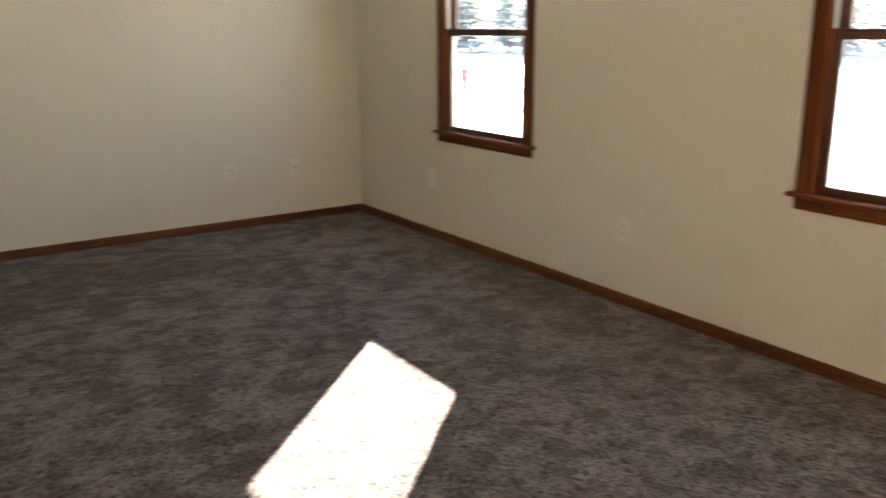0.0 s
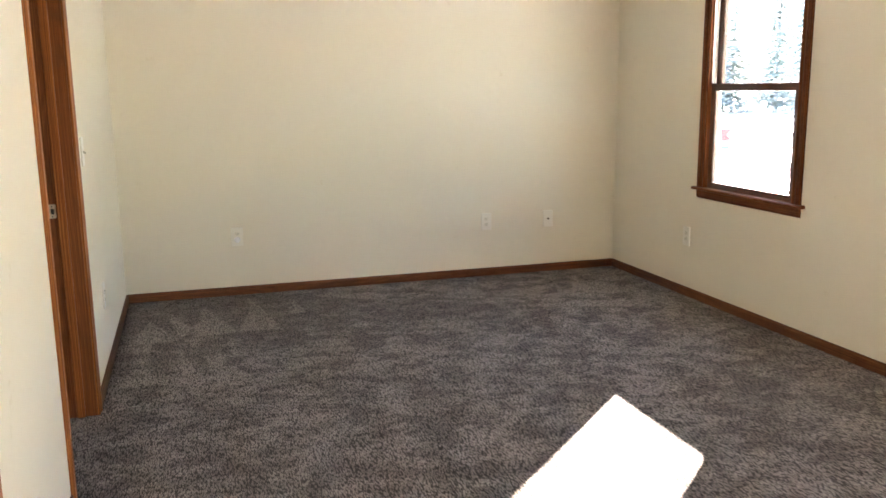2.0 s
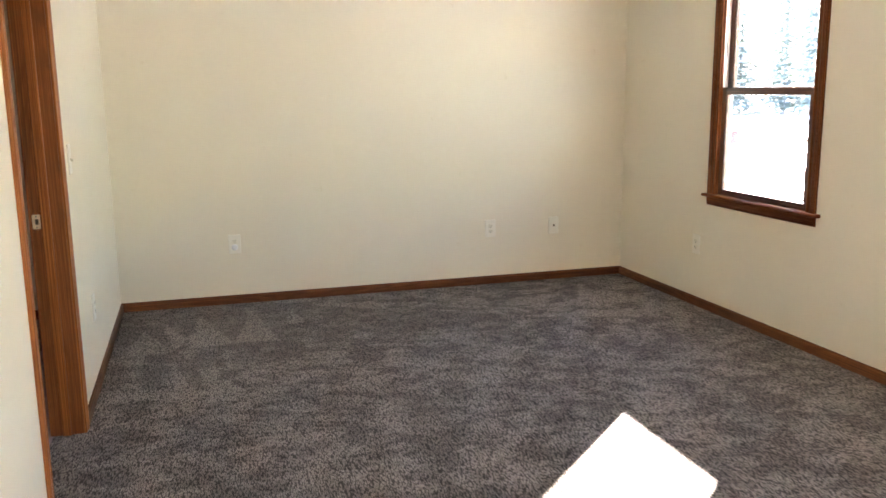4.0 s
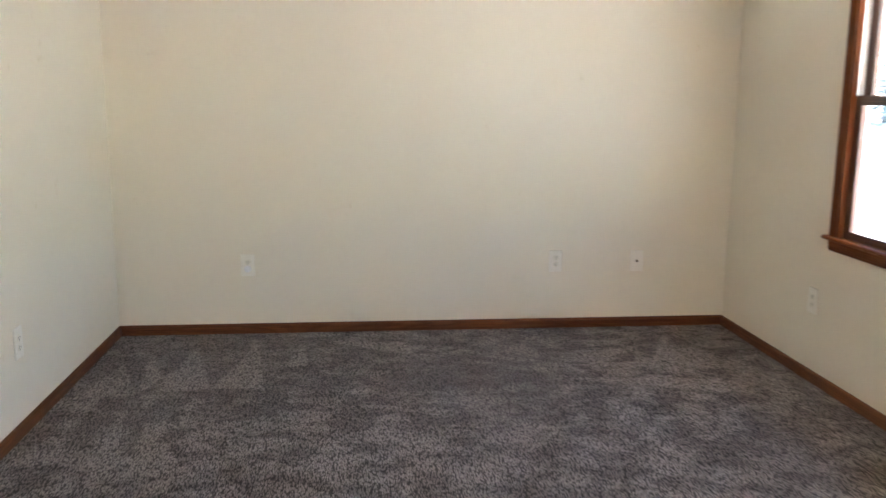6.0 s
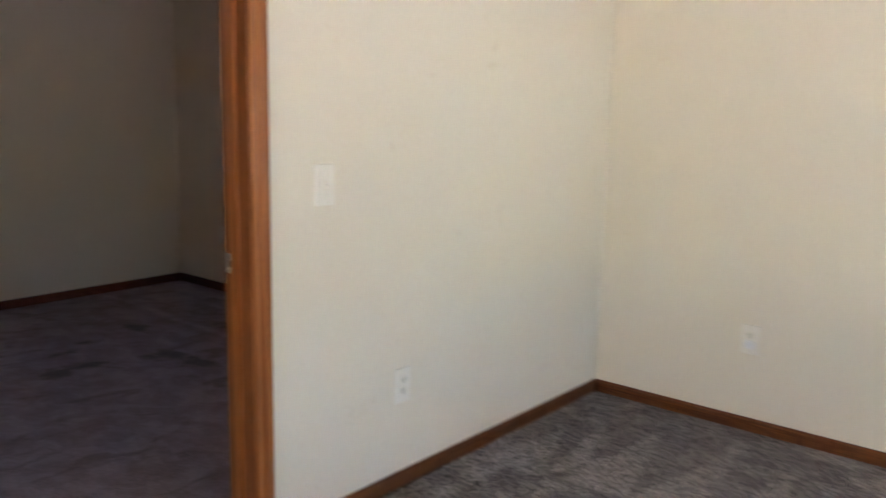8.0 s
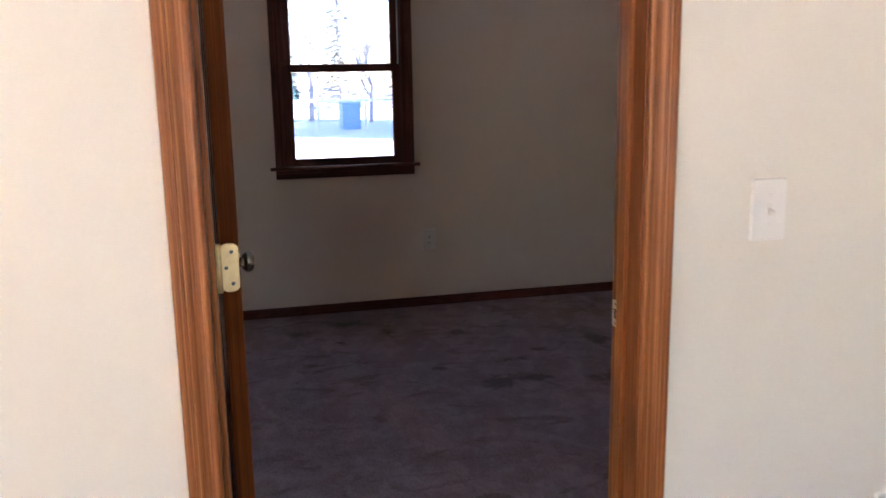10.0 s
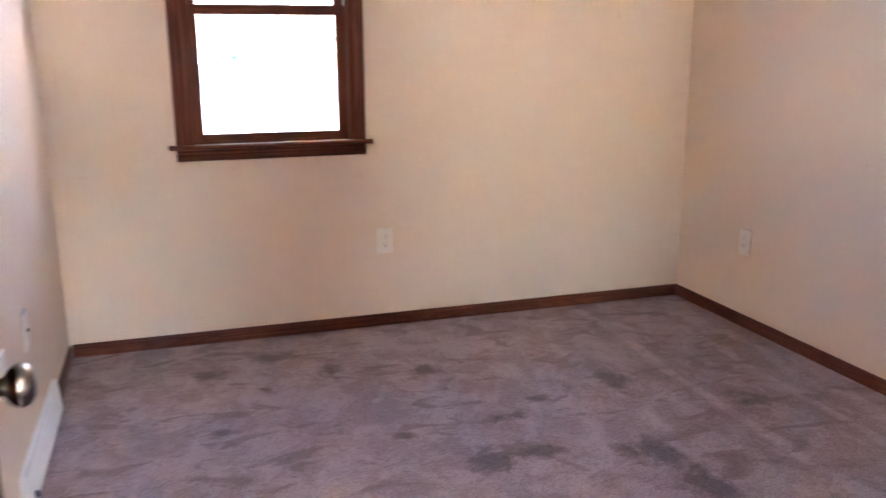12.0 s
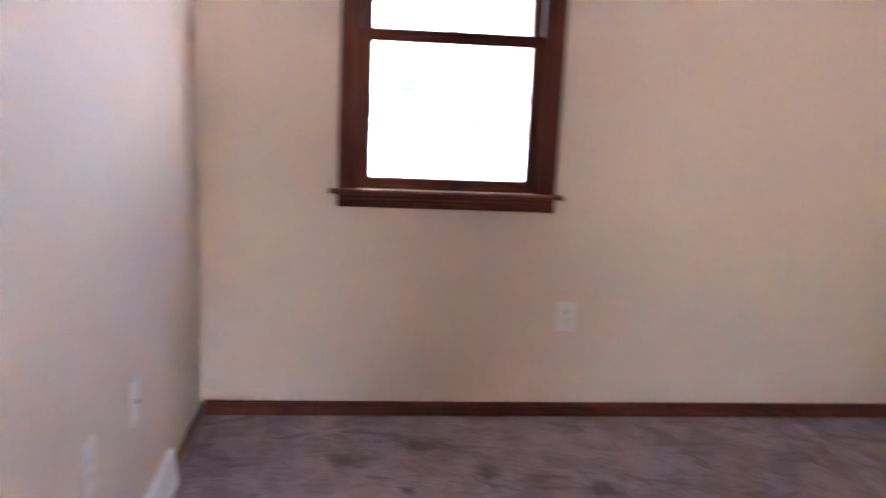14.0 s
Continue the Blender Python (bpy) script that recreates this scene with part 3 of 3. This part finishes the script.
def door_frame(name, y0, y1, stop_x, hinges, strike, label):
    """A frame through the partition between the jamb faces y0 (south) and y1 (north)."""
    fr = tagged(new(name), label, "door frame", "", "structure")
    for y, s in ((y0 - 0.0095, 1), (y1 + 0.0095, -1)):
        part("jamb", block(P + 0.002, 0.019, DOOR_H, 0.0015), JAMB, fr, m=pose(-P / 2, y, DOOR_H / 2))
        part("door_stop", block(0.034, 0.011, DOOR_H - 0.011, 0.003), TRIM, fr, m=pose(stop_x, y + s * 0.015, (DOOR_H - 0.011) / 2))
    part("head_jamb", block(0.019, P + 0.002, y1 - y0 + 0.038, 0.0015), TRIM, fr, m=pose(-P / 2, (y0 + y1) / 2, DOOR_H + 0.0095, 90, 0, 0) @ pose(0, 0, 0, 0, 0, 90))
    part("door_stop", block(0.034, 0.011, y1 - y0, 0.003), TRIM, fr, m=pose(stop_x, (y0 + y1) / 2, DOOR_H - 0.0055, 90, 0, 0))
    for x, sx in ((0.0, 1), (-P, -1)):
        for y, s in ((y0 - 0.002, -1), (y1 + 0.004, 1)):
            if sx < 0 and s < 0 and y0 < J0 - 0.5:
                continue
            bm = extruded([(sx * v, s * u) for u, v in CASING], DOOR_H + 0.005)
            part("casing", bm, TRIM, fr, m=pose(x, y, 0))
        bm = extruded([(sx * v, -u) for u, v in CASING], y1 - y0 + 0.128)
        part("casing", bm, TRIM, fr, m=pose(x, y0 - 0.064, DOOR_H + 0.0055, -90, 0, 0))
    for z in hinges:
        hinge_leaf(fr, pose(-P + 0.0185, y0, z, 0, 0, 180))
    if strike:
        sp = part("strike_plate", rounded_plate(0.030, 0.057, 0.0022, 0.004), STRIKE, fr, "worn nickel strike plate", pose(-P + 0.0175, y1, 0.881))
        part("latch_hole", rounded_plate(0.012, 0.022, 0.0008, 0.002), SLOT, sp, m=pose(0.002, -0.0021, 0))
        for dz in (0.021, -0.021):
            part("screw", turned([(0.003, 0), (0.003, 0.0005), (0.0018, 0.0008)], 10), GREY, sp, m=pose(0.0, -0.0021, dz, 90, 0, 0))
    return fr


def raised_panel(w, h):
    """A raised-and-fielded panel in the x-z plane, the same on both faces."""
    bm = bmesh.new()
    rings = []
    for ins, y in ((0, 0.003), (0.006, 0.0035), (0.056, 0.0135), (0.058, 0.0145)):
        rings.append([(sx * (w / 2 - ins), y, sz * (h / 2 - ins)) for sx, sz in ((-1, -1), (1, -1), (1, 1), (-1, 1))])
    for s in (1, -1):
        vs = [[bm.verts.new((x, s * y, z)) for x, y, z in r] for r in rings]
        for a, b in zip(vs, vs[1:]):
            for k in range(4):
                bm.faces.new((a[k], a[(k + 1) % 4], b[(k + 1) % 4], b[k]))
        bm.faces.new(vs[-1])
        if s == 1:
            first = vs[0]
        else:
            for k in range(4):
                bm.faces.new((first[k], first[(k + 1) % 4], vs[0][(k + 1) % 4], vs[0][k]))
    return bm


def panel_door(name, width, m, label, knobs):
    """Hinge edge at x = 0, free edge at x = width, thickness centred on y = 0."""
    d = tagged(new(name), label, "door", "", "structure")
    d.matrix_basis = m
    z0, z1, t = 0.012, DOOR_H - 0.004, 0.035
    st, mu = 0.100, 0.124
    pw = (width - 2 * st - mu) / 2
    rows = ((0.245, 0.765), (0.962, 1.585), (1.70, 1.925))
    for x in (st / 2, width - st / 2):
        part("stile", block(st, t, z1 - z0, 0.002), DOORWOOD, d, m=pose(x, 0, (z0 + z1) / 2))
    zs = [z0] + [q for r in rows for q in r] + [z1]
    for a, b in zip(zs[0::2], zs[1::2]):
        part("rail", block(b - a, t, width - 2 * st, 0.002), DOORWOOD, d, m=along_x(width / 2, 0, (a + b) / 2))
    for a, b in rows:
        part("mullion", block(mu, t, b - a, 0.002), DOORWOOD, d, m=pose(width / 2, 0, (a + b) / 2))
        for x in (st + pw / 2, width - st - pw / 2):
            part("panel", raised_panel(pw, b - a), DOORWOOD, d, m=pose(x, 0, (a + b) / 2))
    for s in knobs:
        prof = [(0.033, 0), (0.033, 0.004), (0.029, 0.008), (0.016, 0.010), (0.0115, 0.014), (0.0115, 0.026), (0.015, 0.031), (0.023, 0.036), (0.0275, 0.043), (0.0285, 0.050), (0.0255, 0.058), (0.017, 0.0635), (0.006, 0.065)]
        part("knob", turned(prof), NICKEL, d, "polished nickel door knob", pose(width - 0.066, s * t / 2, 0.890, -90 * s, 0, 0))
    part("latch_plate", rounded_plate(0.025, 0.057, 0.002, 0.004), NICKEL, d, "nickel latch plate", pose(width, 0, 0.890, 0, 0, 90))
    for z in (0.20, 1.03, 1.83):
        part("hinge_knuckle", turned([(0.0055, -0.046), (0.0062, -0.045), (0.0062, 0.045), (0.0055, 0.046)], 14), BRASS, d, "pale brass hinge knuckle", pose(-0.003, t / 2 + 0.004, z))
        hinge_leaf(d, pose(0, 0.001, z, 0, 0, -90))
    return d


door_frame("door_frame_1", J0, J1, -P + 0.037 + 0.017, (0.20, 1.03, 1.83), True, "stained oak door frame with ribbed casing and brass hinges")
panel_door("door_1", 0.798, pose(-P - 0.004, -2.7825, 0, 0, 0, 181.9), "glossy stained oak panel door standing open into the second room", (1, -1))
door_frame("door_frame_2", -4.643, -3.881, -P + 0.060, (), False, "stained oak door frame with ribbed casing")
panel_door("door_2", 0.758, pose(-0.030, -4.641, 0, 0, 0, 90), "closed stained oak panel door", (1, -1))


# ---------------------------------------------------------------- wall plates
def wall_plate(name, kind, m, label):
    """Faces -y in its own frame."""
    p = tagged(part(name, rounded_plate(0.078, 0.125, 0.006, 0.005), PLATE if m.translation.x > -0.05 else PLATE2, m=m), label, "wall plate", "electrical plates on the walls")
    if kind in ("duplex", "plugged"):
        for z in (0.0195, -0.0195):
            face = part("receptacle", rounded_plate(0.034, 0.029, 0.0025, 0.011), IVORY if m.translation.x > -0.05 else PLATE2, p, m=pose(0, -0.0058, z))
            for x, h in ((-0.0065, 0.0085), (0.0065, 0.007)):
                part("slot", block(0.0022, 0.0012, h), SLOT, face, m=pose(x, -0.0024, 0.003))
            part("ground_hole", turned([(0.0026, 0), (0.0026, 0.0012)], 10), SLOT, face, m=pose(0, -0.0018, -0.008, 90, 0, 0))
        part("screw", turned([(0.003, 0), (0.003, 0.001), (0.002, 0.0016)], 12), IVORY, p, m=pose(0, -0.0058, 0, 90, 0, 0))
    if kind == "plugged":
        part("outlet_cap", turned([(0.020, 0), (0.020, 0.006), (0.017, 0.010), (0.010, 0.0115)], 24), WHITE, p, "glossy white outlet cap", pose(0, -0.008, -0.0195, 90, 0, 0))
    if kind == "coax":
        part("coax_jack", turned([(0.0075, 0), (0.0075, 0.003), (0.0048, 0.003), (0.0048, 0.010), (0.0030, 0.010)], 12), NICKEL, p, "threaded coaxial jack", pose(0, -0.0058, 0, 90, 0, 0))
    if kind == "switch":
        part("toggle_slot", rounded_plate(0.011, 0.026, 0.001, 0.001), IVORY, p, m=pose(0, -0.0058, 0))
        bm = block(0.0085, 0.016, 0.011, 0.002)
        part("toggle", bm, IVORY, p, "ivory toggle switch", pose(0, -0.011, -0.004, 28, 0, 0))
    if kind in ("switch", "coax"):
        for z in (0.030, -0.030):
            part("screw", turned([(0.003, 0), (0.003, 0.001), (0.002, 0.0016)], 12), IVORY, p, m=pose(0, -0.0058, z, 90, 0, 0))
    return p


wall_plate("outlet", "plugged", pose(0.720, 0, 0.396), "white duplex outlet with a round cap in one socket")
wall_plate("outlet", "duplex", pose(2.486, 0, 0.400), "white duplex outlet on the cream wall")
wall_plate("cable_plate", "coax", pose(2.973, 0, 0.397), "white cable plate with a small coaxial jack")
wall_plate("outlet", "duplex", pose(E, -0.985, 0.393, 0, 0, -90), "white duplex outlet under the window")
wall_plate("outlet", "duplex", pose(E, -2.755, 0.388, 0, 0, -90), "white duplex outlet between two windows")
wall_plate("light_switch", "switch", pose(0, -1.733, 1.10, 0, 0, 90), "white toggle light switch beside the door casing")
wall_plate("outlet", "duplex", pose(0, -1.374, 0.375, 0, 0, 90), "white duplex outlet low on the partition wall")
wall_plate("outlet", "duplex", pose(W, -1.612, 0.417, 0, 0, 90), "white duplex outlet below the backlit window")
wall_plate("outlet", "duplex", pose(-2.962, -0.004, 0.405), "white duplex outlet near the room corner")
wall_plate("cable_plate", "coax", pose(-2.54, S2, 0.44, 0, 0, 180), "white cable plate with a small dark jack")
wall_plate("outlet", "duplex", pose(-2.15, S2, 0.44, 0, 0, 180), "white duplex outlet behind the open door")


def register(m):
    """A white baseboard heat register with a sloped, louvred face."""
    r = tagged(new("heat_register"), "white enamelled baseboard heat register against the wall", "register")
    r.matrix_basis = m
    ln = 0.76
    prof = [(0, 0), (0.026, 0), (0.026, 0.020), (0.017, 0.116), (0.013, 0.122), (0, 0.122)]
    part("body", extruded(prof, ln), REG, r, m=pose(0, 0, 0, 90, 0, 90))
    ang = math.degrees(math.atan2(0.009, 0.096))
    for k in range(26):
        part("louvre", block(0.004, 0.005, 0.076, 0.001), REG, r, m=pose(0.03 + k * 0.0277, 0.0215, 0.068, ang, 0, 0))
    part("damper_lever", block(0.005, 0.016, 0.022, 0.0015), GREY, r, m=pose(0.70, 0.030, 0.034))
    return r


register(pose(-2.93, S2 + 0.002, 0.0))


# ---------------------------------------------------------------- outside
def ground():
    n, size = 60, 700.0
    xs = [(abs(2 * i / n - 1) ** 2.2) * (1 if i > n / 2 else -1) * size for i in range(n + 1)]
    bm = bmesh.new()
    vs = [[bm.verts.new((x, y, GROUND + (0.10 * noise.noise((x * 0.11, y * 0.11, 0.3)) - 0.02 if max(abs(x), abs(y)) > 7 else 0))) for y in xs] for x in xs]
    for i in range(n):
        for j in range(n):
            f = bm.faces.new((vs[i][j], vs[i + 1][j], vs[i + 1][j + 1], vs[i][j + 1]))
            f.smooth = True
    return setting("ground", bm, SNOW, None, "smooth deep snow covering the yard")


ground()


def raw(name, verts, faces, mat):
    me = bpy.data.meshes.new(name)
    me.from_pydata(verts, [], faces)
    me.materials.append(mat)
    return me


def conifer(seed, height, label, needles=NEEDLE, snowy=0.4, base=0.5):
    """A spruce: tapered trunk, whorls of drooping boughs hung with needle sprays, and snow lying on them."""
    rnd = random.Random(seed)
    tree = tagged(new("spruce_tree"), label, "tree", "snowy trees outside")
    prof = [(0.13, -0.3), (0.10, 0.3), (0.06, height * 0.5), (0.015, height * 0.97)]
    part("trunk", turned(prof, 9), BARK, tree)
    nv, nf, sv, sf = [], [], [], []
    levels = int(height * 3.6)
    for lv in range(levels):
        f = (lv + 0.5) / levels
        z = base + f * (height - base - 0.1)
        reach = (1 - f) ** 0.85 * height * 0.23 * rnd.uniform(0.8, 1.15) + 0.12
        for k in range(10):
            a = k * 0.628 + lv * 0.41 + rnd.uniform(-0.25, 0.25)
            if rnd.random() < 0.1:
                continue
            R = reach * rnd.uniform(0.7, 1.1)
            ca, sa = math.cos(a), math.sin(a)
            for q in range(5):
                d = R * (q + 0.6) / 5
                zz = z - 0.28 * d - 0.10 * d * d / max(R, 0.3)
                w = (0.34 - 0.03 * q) * rnd.uniform(0.7, 1.2) * (0.4 + 0.6 * (1 - f))
                for t in range(6):
                    b = a + rnd.uniform(-0.9, 0.9)
                    cb, sb = math.cos(b), math.sin(b)
                    o = len(nv)
                    x, y = ca * d, sa * d
                    drop = rnd.uniform(0.1, 0.5) * w
                    nv += [(x - sb * w * 0.16, y + cb * w * 0.16, zz), (x + sb * w * 0.16, y - cb * w * 0.16, zz),
                           (x + cb * w + sb * w * 0.12, y + sb * w - cb * w * 0.12, zz - drop), (x + cb * w * 1.25, y + sb * w * 1.25, zz - drop * 1.4), (x + cb * w - sb * w * 0.12, y + sb * w + cb * w * 0.12, zz - drop)]
                    nf.append((o, o + 1, o + 2, o + 3, o + 4))
                if q > 0 and rnd.random() < snowy:
                    o = len(sv)
                    e = w * rnd.uniform(0.35, 0.75)
                    x, y, zt = ca * d + rnd.uniform(-0.05, 0.05), sa * d + rnd.uniform(-0.05, 0.05), zz + 0.02
                    for g in range(6):
                        h = a + g * math.pi / 3
                        l = e * (1.6 if g % 3 == 0 else 0.8) * rnd.uniform(0.7, 1.2)
                        sv.append((x + math.cos(h) * l, y + math.sin(h) * l, zt - 0.25 * l))
                    sv += [(x, y, zt + e * 0.35), (x, y, zt - e * 0.1)]
                    for g in range(6):
                        sf += [(o + g, o + (g + 1) % 6, o + 6), (o + (g + 1) % 6, o + g, o + 7)]
    crown = new("crown", raw("crown", nv, nf, needles))
    crown.parent = tree
    snow = new("snow_cover", raw("snow_cover", sv, sf, SNOW))
    snow.parent = tree
    snow["label"] = "fresh snow on the boughs"
    snow["kind"] = crown["kind"] = "stuff"
    return tree


spruces = [conifer(11, 9.0, "tall spruce tree with snow on its boughs"), conifer(12, 11.0, "tall spruce tree with snow on its boughs"), conifer(13, 7.5, "spruce tree with snow on its boughs")]
rnd = random.Random(4)
for k, tree in enumerate(spruces):
    a = radians((52, 38, 27)[k])
    d = (58, 61, 56)[k]
    tree.matrix_basis = pose(d * math.cos(a), d * math.sin(a), GROUND, 0, 0, 30 * k) @ Matrix.Scale(1.4, 4)
# outer trees of the row are unseen, added to block low sky light
for k in range(58):
    a = radians(-4 + 84 * ((k * 0.618) % 1.0))
    d = (57 if k < 30 else 70) + rnd.uniform(-2, 9)
    copy_thing(spruces[k % 3], pose(d * math.cos(a), d * math.sin(a), GROUND, 0, 0, rnd.uniform(0, 360)))
for k in range(9):
    copy_thing(spruces[k % 3], pose(-64 - rnd.uniform(0, 14), -14 + 5.2 * k + rnd.uniform(-2, 2), GROUND, 0, 0, rnd.uniform(0, 360)))
# crown starts high: lower boughs omitted where glare would wash them out
low = conifer(21, 2.6, "small evergreen in snow, lower boughs left out for the snow glare", TEAL, 0.1, 1.45)
low.matrix_basis = pose(-36.0, -0.28, GROUND)


def bare_tree(seed, height, label):
    """A leafless tree: limbs that fork into ever finer twigs."""
    rnd = random.Random(seed)
    tree = tagged(new("bare_tree"), label, "tree", "bare trees outside")
    vs, fs = [], []

    def limb(p, d, length, r, depth):
        q = p + d * length
        u = d.orthogonal().normalized()
        w = d.cross(u)
        o = len(vs)
        for c, rr in ((p, r), (q, r * 0.62)):
            for k in range(5):
                a = k * 2 * math.pi / 5
                vs.append(tuple(c + (u * math.cos(a) + w * math.sin(a)) * rr))
        for k in range(5):
            fs.append((o + k, o + (k + 1) % 5, o + 5 + (k + 1) % 5, o + 5 + k))
        if depth == 0:
            return
        for k in range(3 if depth > 2 else 4):
            nd = (d + Vector((rnd.uniform(-0.75, 0.75), rnd.uniform(-0.75, 0.75), rnd.uniform(-0.1, 0.6)))).normalized()
            limb(p.lerp(q, rnd.uniform(0.55, 1.0)), nd, length * rnd.uniform(0.55, 0.82), r * 0.55, depth - 1)
    limb(Vector((0, 0, -0.2)), Vector((0.03, 0.02, 1)).normalized(), height * 0.3, height * 0.018, 5)
    part_ob = new("branches", raw("branches", vs, fs, BARK))
    part_ob.parent = tree
    part_ob["kind"] = "stuff"
    return tree


oaks = [bare_tree(31, 9.0, "leafless tree with fine dark twigs"), bare_tree(32, 7.0, "leafless tree with fine dark twigs")]
oaks[0].matrix_basis = pose(-44, 1.6, GROUND)
oaks[1].matrix_basis = pose(-41, 4.3, GROUND, 0, 0, 70)
copy_thing(oaks[0], pose(-52, 6.5, GROUND, 0, 0, 130))
copy_thing(oaks[1], pose(33, 30.5, GROUND, 0, 0, 20))
copy_thing(oaks[0], pose(46, 20, GROUND, 0, 0, 220))


def blue_house(m):
    """Origin at the front left corner on the ground; x along the front, y into the house."""
    h = tagged(new("blue_house"), "small blue-sided house with white trim and snowy roof", "house")
    h.matrix_basis = m
    ln, dp, ht = 11.0, 8.0, 3.25
    part("wall", pierced(ln, 0, ht, 0.2, [(0.75, 1.85, 1.4, 2.2), (4.6, 5.5, 0.1, 2.15), (7.4, 8.6, 1.4, 2.2)]), BLUE, h)
    for x, y, sx, sy in ((0.1, dp / 2 + 0.1, 0.2, dp - 0.2), (ln - 0.1, dp / 2 + 0.1, 0.2, dp - 0.2), (ln / 2, dp + 0.1, ln, 0.2)):
        part("wall", block(sx, sy, ht, at=(x, y, ht / 2)), BLUE, h)
    for x in (0.0, ln - 0.2):
        part("gable", extruded([(0, ht + 0.003), (dp + 0.2, ht + 0.003), (dp / 2 + 0.1, ht + 0.58)], 0.2), BLUE, h, m=pose(x, 0, 0) @ Matrix(((0, 0, 1, 0), (1, 0, 0, 0), (0, 1, 0, 0), (0, 0, 0, 1))))
    for k in range(19):
        part("siding_board", block(ln - 0.22, 0.02, 0.012, at=(ln / 2, -0.008, 0.2 + k * 0.155)), BLUE, h)
    for x in (0.05, ln - 0.05):
        part("corner_trim", block(0.12, 0.03, ht, 0.005, at=(x, -0.018, ht / 2)), WHITE, h, "white corner board")
    for x0, x1 in ((0.75, 1.85), (7.4, 8.6)):
        w = part("window", block(x1 - x0 + 0.2, 0.05, 0.1, at=((x0 + x1) / 2, -0.02, 2.25)), WHITE, h, "white-trimmed window")
        part("sill", block(x1 - x0 + 0.2, 0.09, 0.07, at=((x0 + x1) / 2, -0.03, 1.365)), WHITE, w)
        for x in (x0 - 0.05, x1 + 0.05):
            part("frame", block(0.1, 0.05, 0.8, at=(x, -0.02, 1.80)), WHITE, w)
        part("pane", block(x1 - x0, 0.03, 0.8, at=((x0 + x1) / 2, 0.03, 1.80)), PALE, w, "pale window pane")
    part("door", block(0.88, 0.06, 2.03, 0.01, at=(5.05, 0.06, 1.12)), WHITE, h, "white entry door")
    rf = part("roof", extruded([(-0.5, ht - 0.02), (dp / 2 + 0.1, ht + 0.6), (dp + 0.7, ht - 0.02), (dp + 0.7, ht + 0.1), (dp / 2 + 0.1, ht + 0.75), (-0.5, ht + 0.1)], ln + 0.8), WHITE, h,
              m=pose(-0.4, 0, 0) @ Matrix(((0, 0, 1, 0), (1, 0, 0, 0), (0, 1, 0, 0), (0, 0, 0, 1))))
    part("snow_cover", extruded([(-0.52, ht + 0.104), (dp / 2 + 0.1, ht + 0.754), (dp + 0.72, ht + 0.104), (dp + 0.72, ht + 0.3), (dp / 2 + 0.1, ht + 0.98), (-0.52, ht + 0.3)], ln + 0.84), SNOW, rf,
         "thick snow on the roof", pose(-0.42, 0, 0) @ Matrix(((0, 0, 1, 0), (1, 0, 0, 0), (0, 1, 0, 0), (0, 0, 0, 1))))
    return h


blue_house(pose(-35.0, 4.82, GROUND))


def fence(y0, y1, x):
    """A white-painted yard fence: posts, a broad top rail and two thin ones below it."""
    f = tagged(new("yard_fence"), "white-painted post and rail yard fence standing in the snow", "fence")
    n = int((y1 - y0) / 1.95)
    for k in range(n + 1):
        part("post", block(0.10, 0.10, 1.46, 0.012, at=(0, 0, 0.53)), WHITE, f, m=pose(x, y0 + k * 1.95, GROUND))
    for z, thick in ((1.22, 0.11), (0.72, 0.025), (0.38, 0.025)):
        part("rail", block(0.04, n * 1.95, thick, 0.006, at=(0, n * 0.975, 0)), WHITE if z > 1 else GALV, f, m=pose(x + 0.07, y0, GROUND + z))
    for k in range(1, 4):
        part("post", block(0.10, 0.10, 1.46, 0.012, at=(0, 0, 0.53)), WHITE, f, m=pose(x + k * 1.95, y0 + n * 1.95, GROUND))
    for z, thick in ((1.22, 0.11), (0.72, 0.025), (0.38, 0.025)):
        part("rail", block(5.9, 0.04, thick, 0.006, at=(3.0, 0, 0)), WHITE if z > 1 else GALV, f, m=pose(x, y0 + n * 1.95 - 0.07, GROUND + z))
    return f


fence(-12.86, 4.75, -33.0)


def storage_bin(m):
    """A low blue box with a sloping lid, standing in for a blue area."""
    b = tagged(new("storage_bin"), "low blue box standing in for a blue area behind the yard fence", "bin")
    b.matrix_basis = m
    part("body", block(0.8, 0.78, 1.05, 0.03, at=(0, 0, 0.525)), BOX_BLUE, b)
    part("lid", block(0.88, 0.84, 0.06, 0.02, at=(0, 0, 1.085)), BOX_BLUE, b)
    part("snow_cover", block(0.84, 0.80, 0.12, 0.05, 3, at=(0, 0, 1.17)), SNOW, b, "snow lying on the lid")
    return b


storage_bin(pose(-34.2, 2.24, GROUND, 0, 0, 4))


def utility_box(m):
    b = tagged(new("utility_box"), "small red and grey utility box standing in the snow", "utility box")
    b.matrix_basis = m
    part("base", block(0.24, 0.22, 0.24, 0.012, at=(0, 0, 0.10)), GREY, b, "grey metal base")
    part("cabinet", block(0.26, 0.24, 0.32, 0.02, at=(0, 0, 0.38)), RED, b, "red enamelled cabinet")
    part("hood", block(0.30, 0.28, 0.03, 0.01, at=(0, 0, 0.555)), RED, b)
    part("handle", block(0.03, 0.02, 0.10, 0.005, at=(0.09, -0.125, 0.40)), GALV, b)
    return b


utility_box(pose(15.7, 15.7, GROUND, 0, 0, -45))
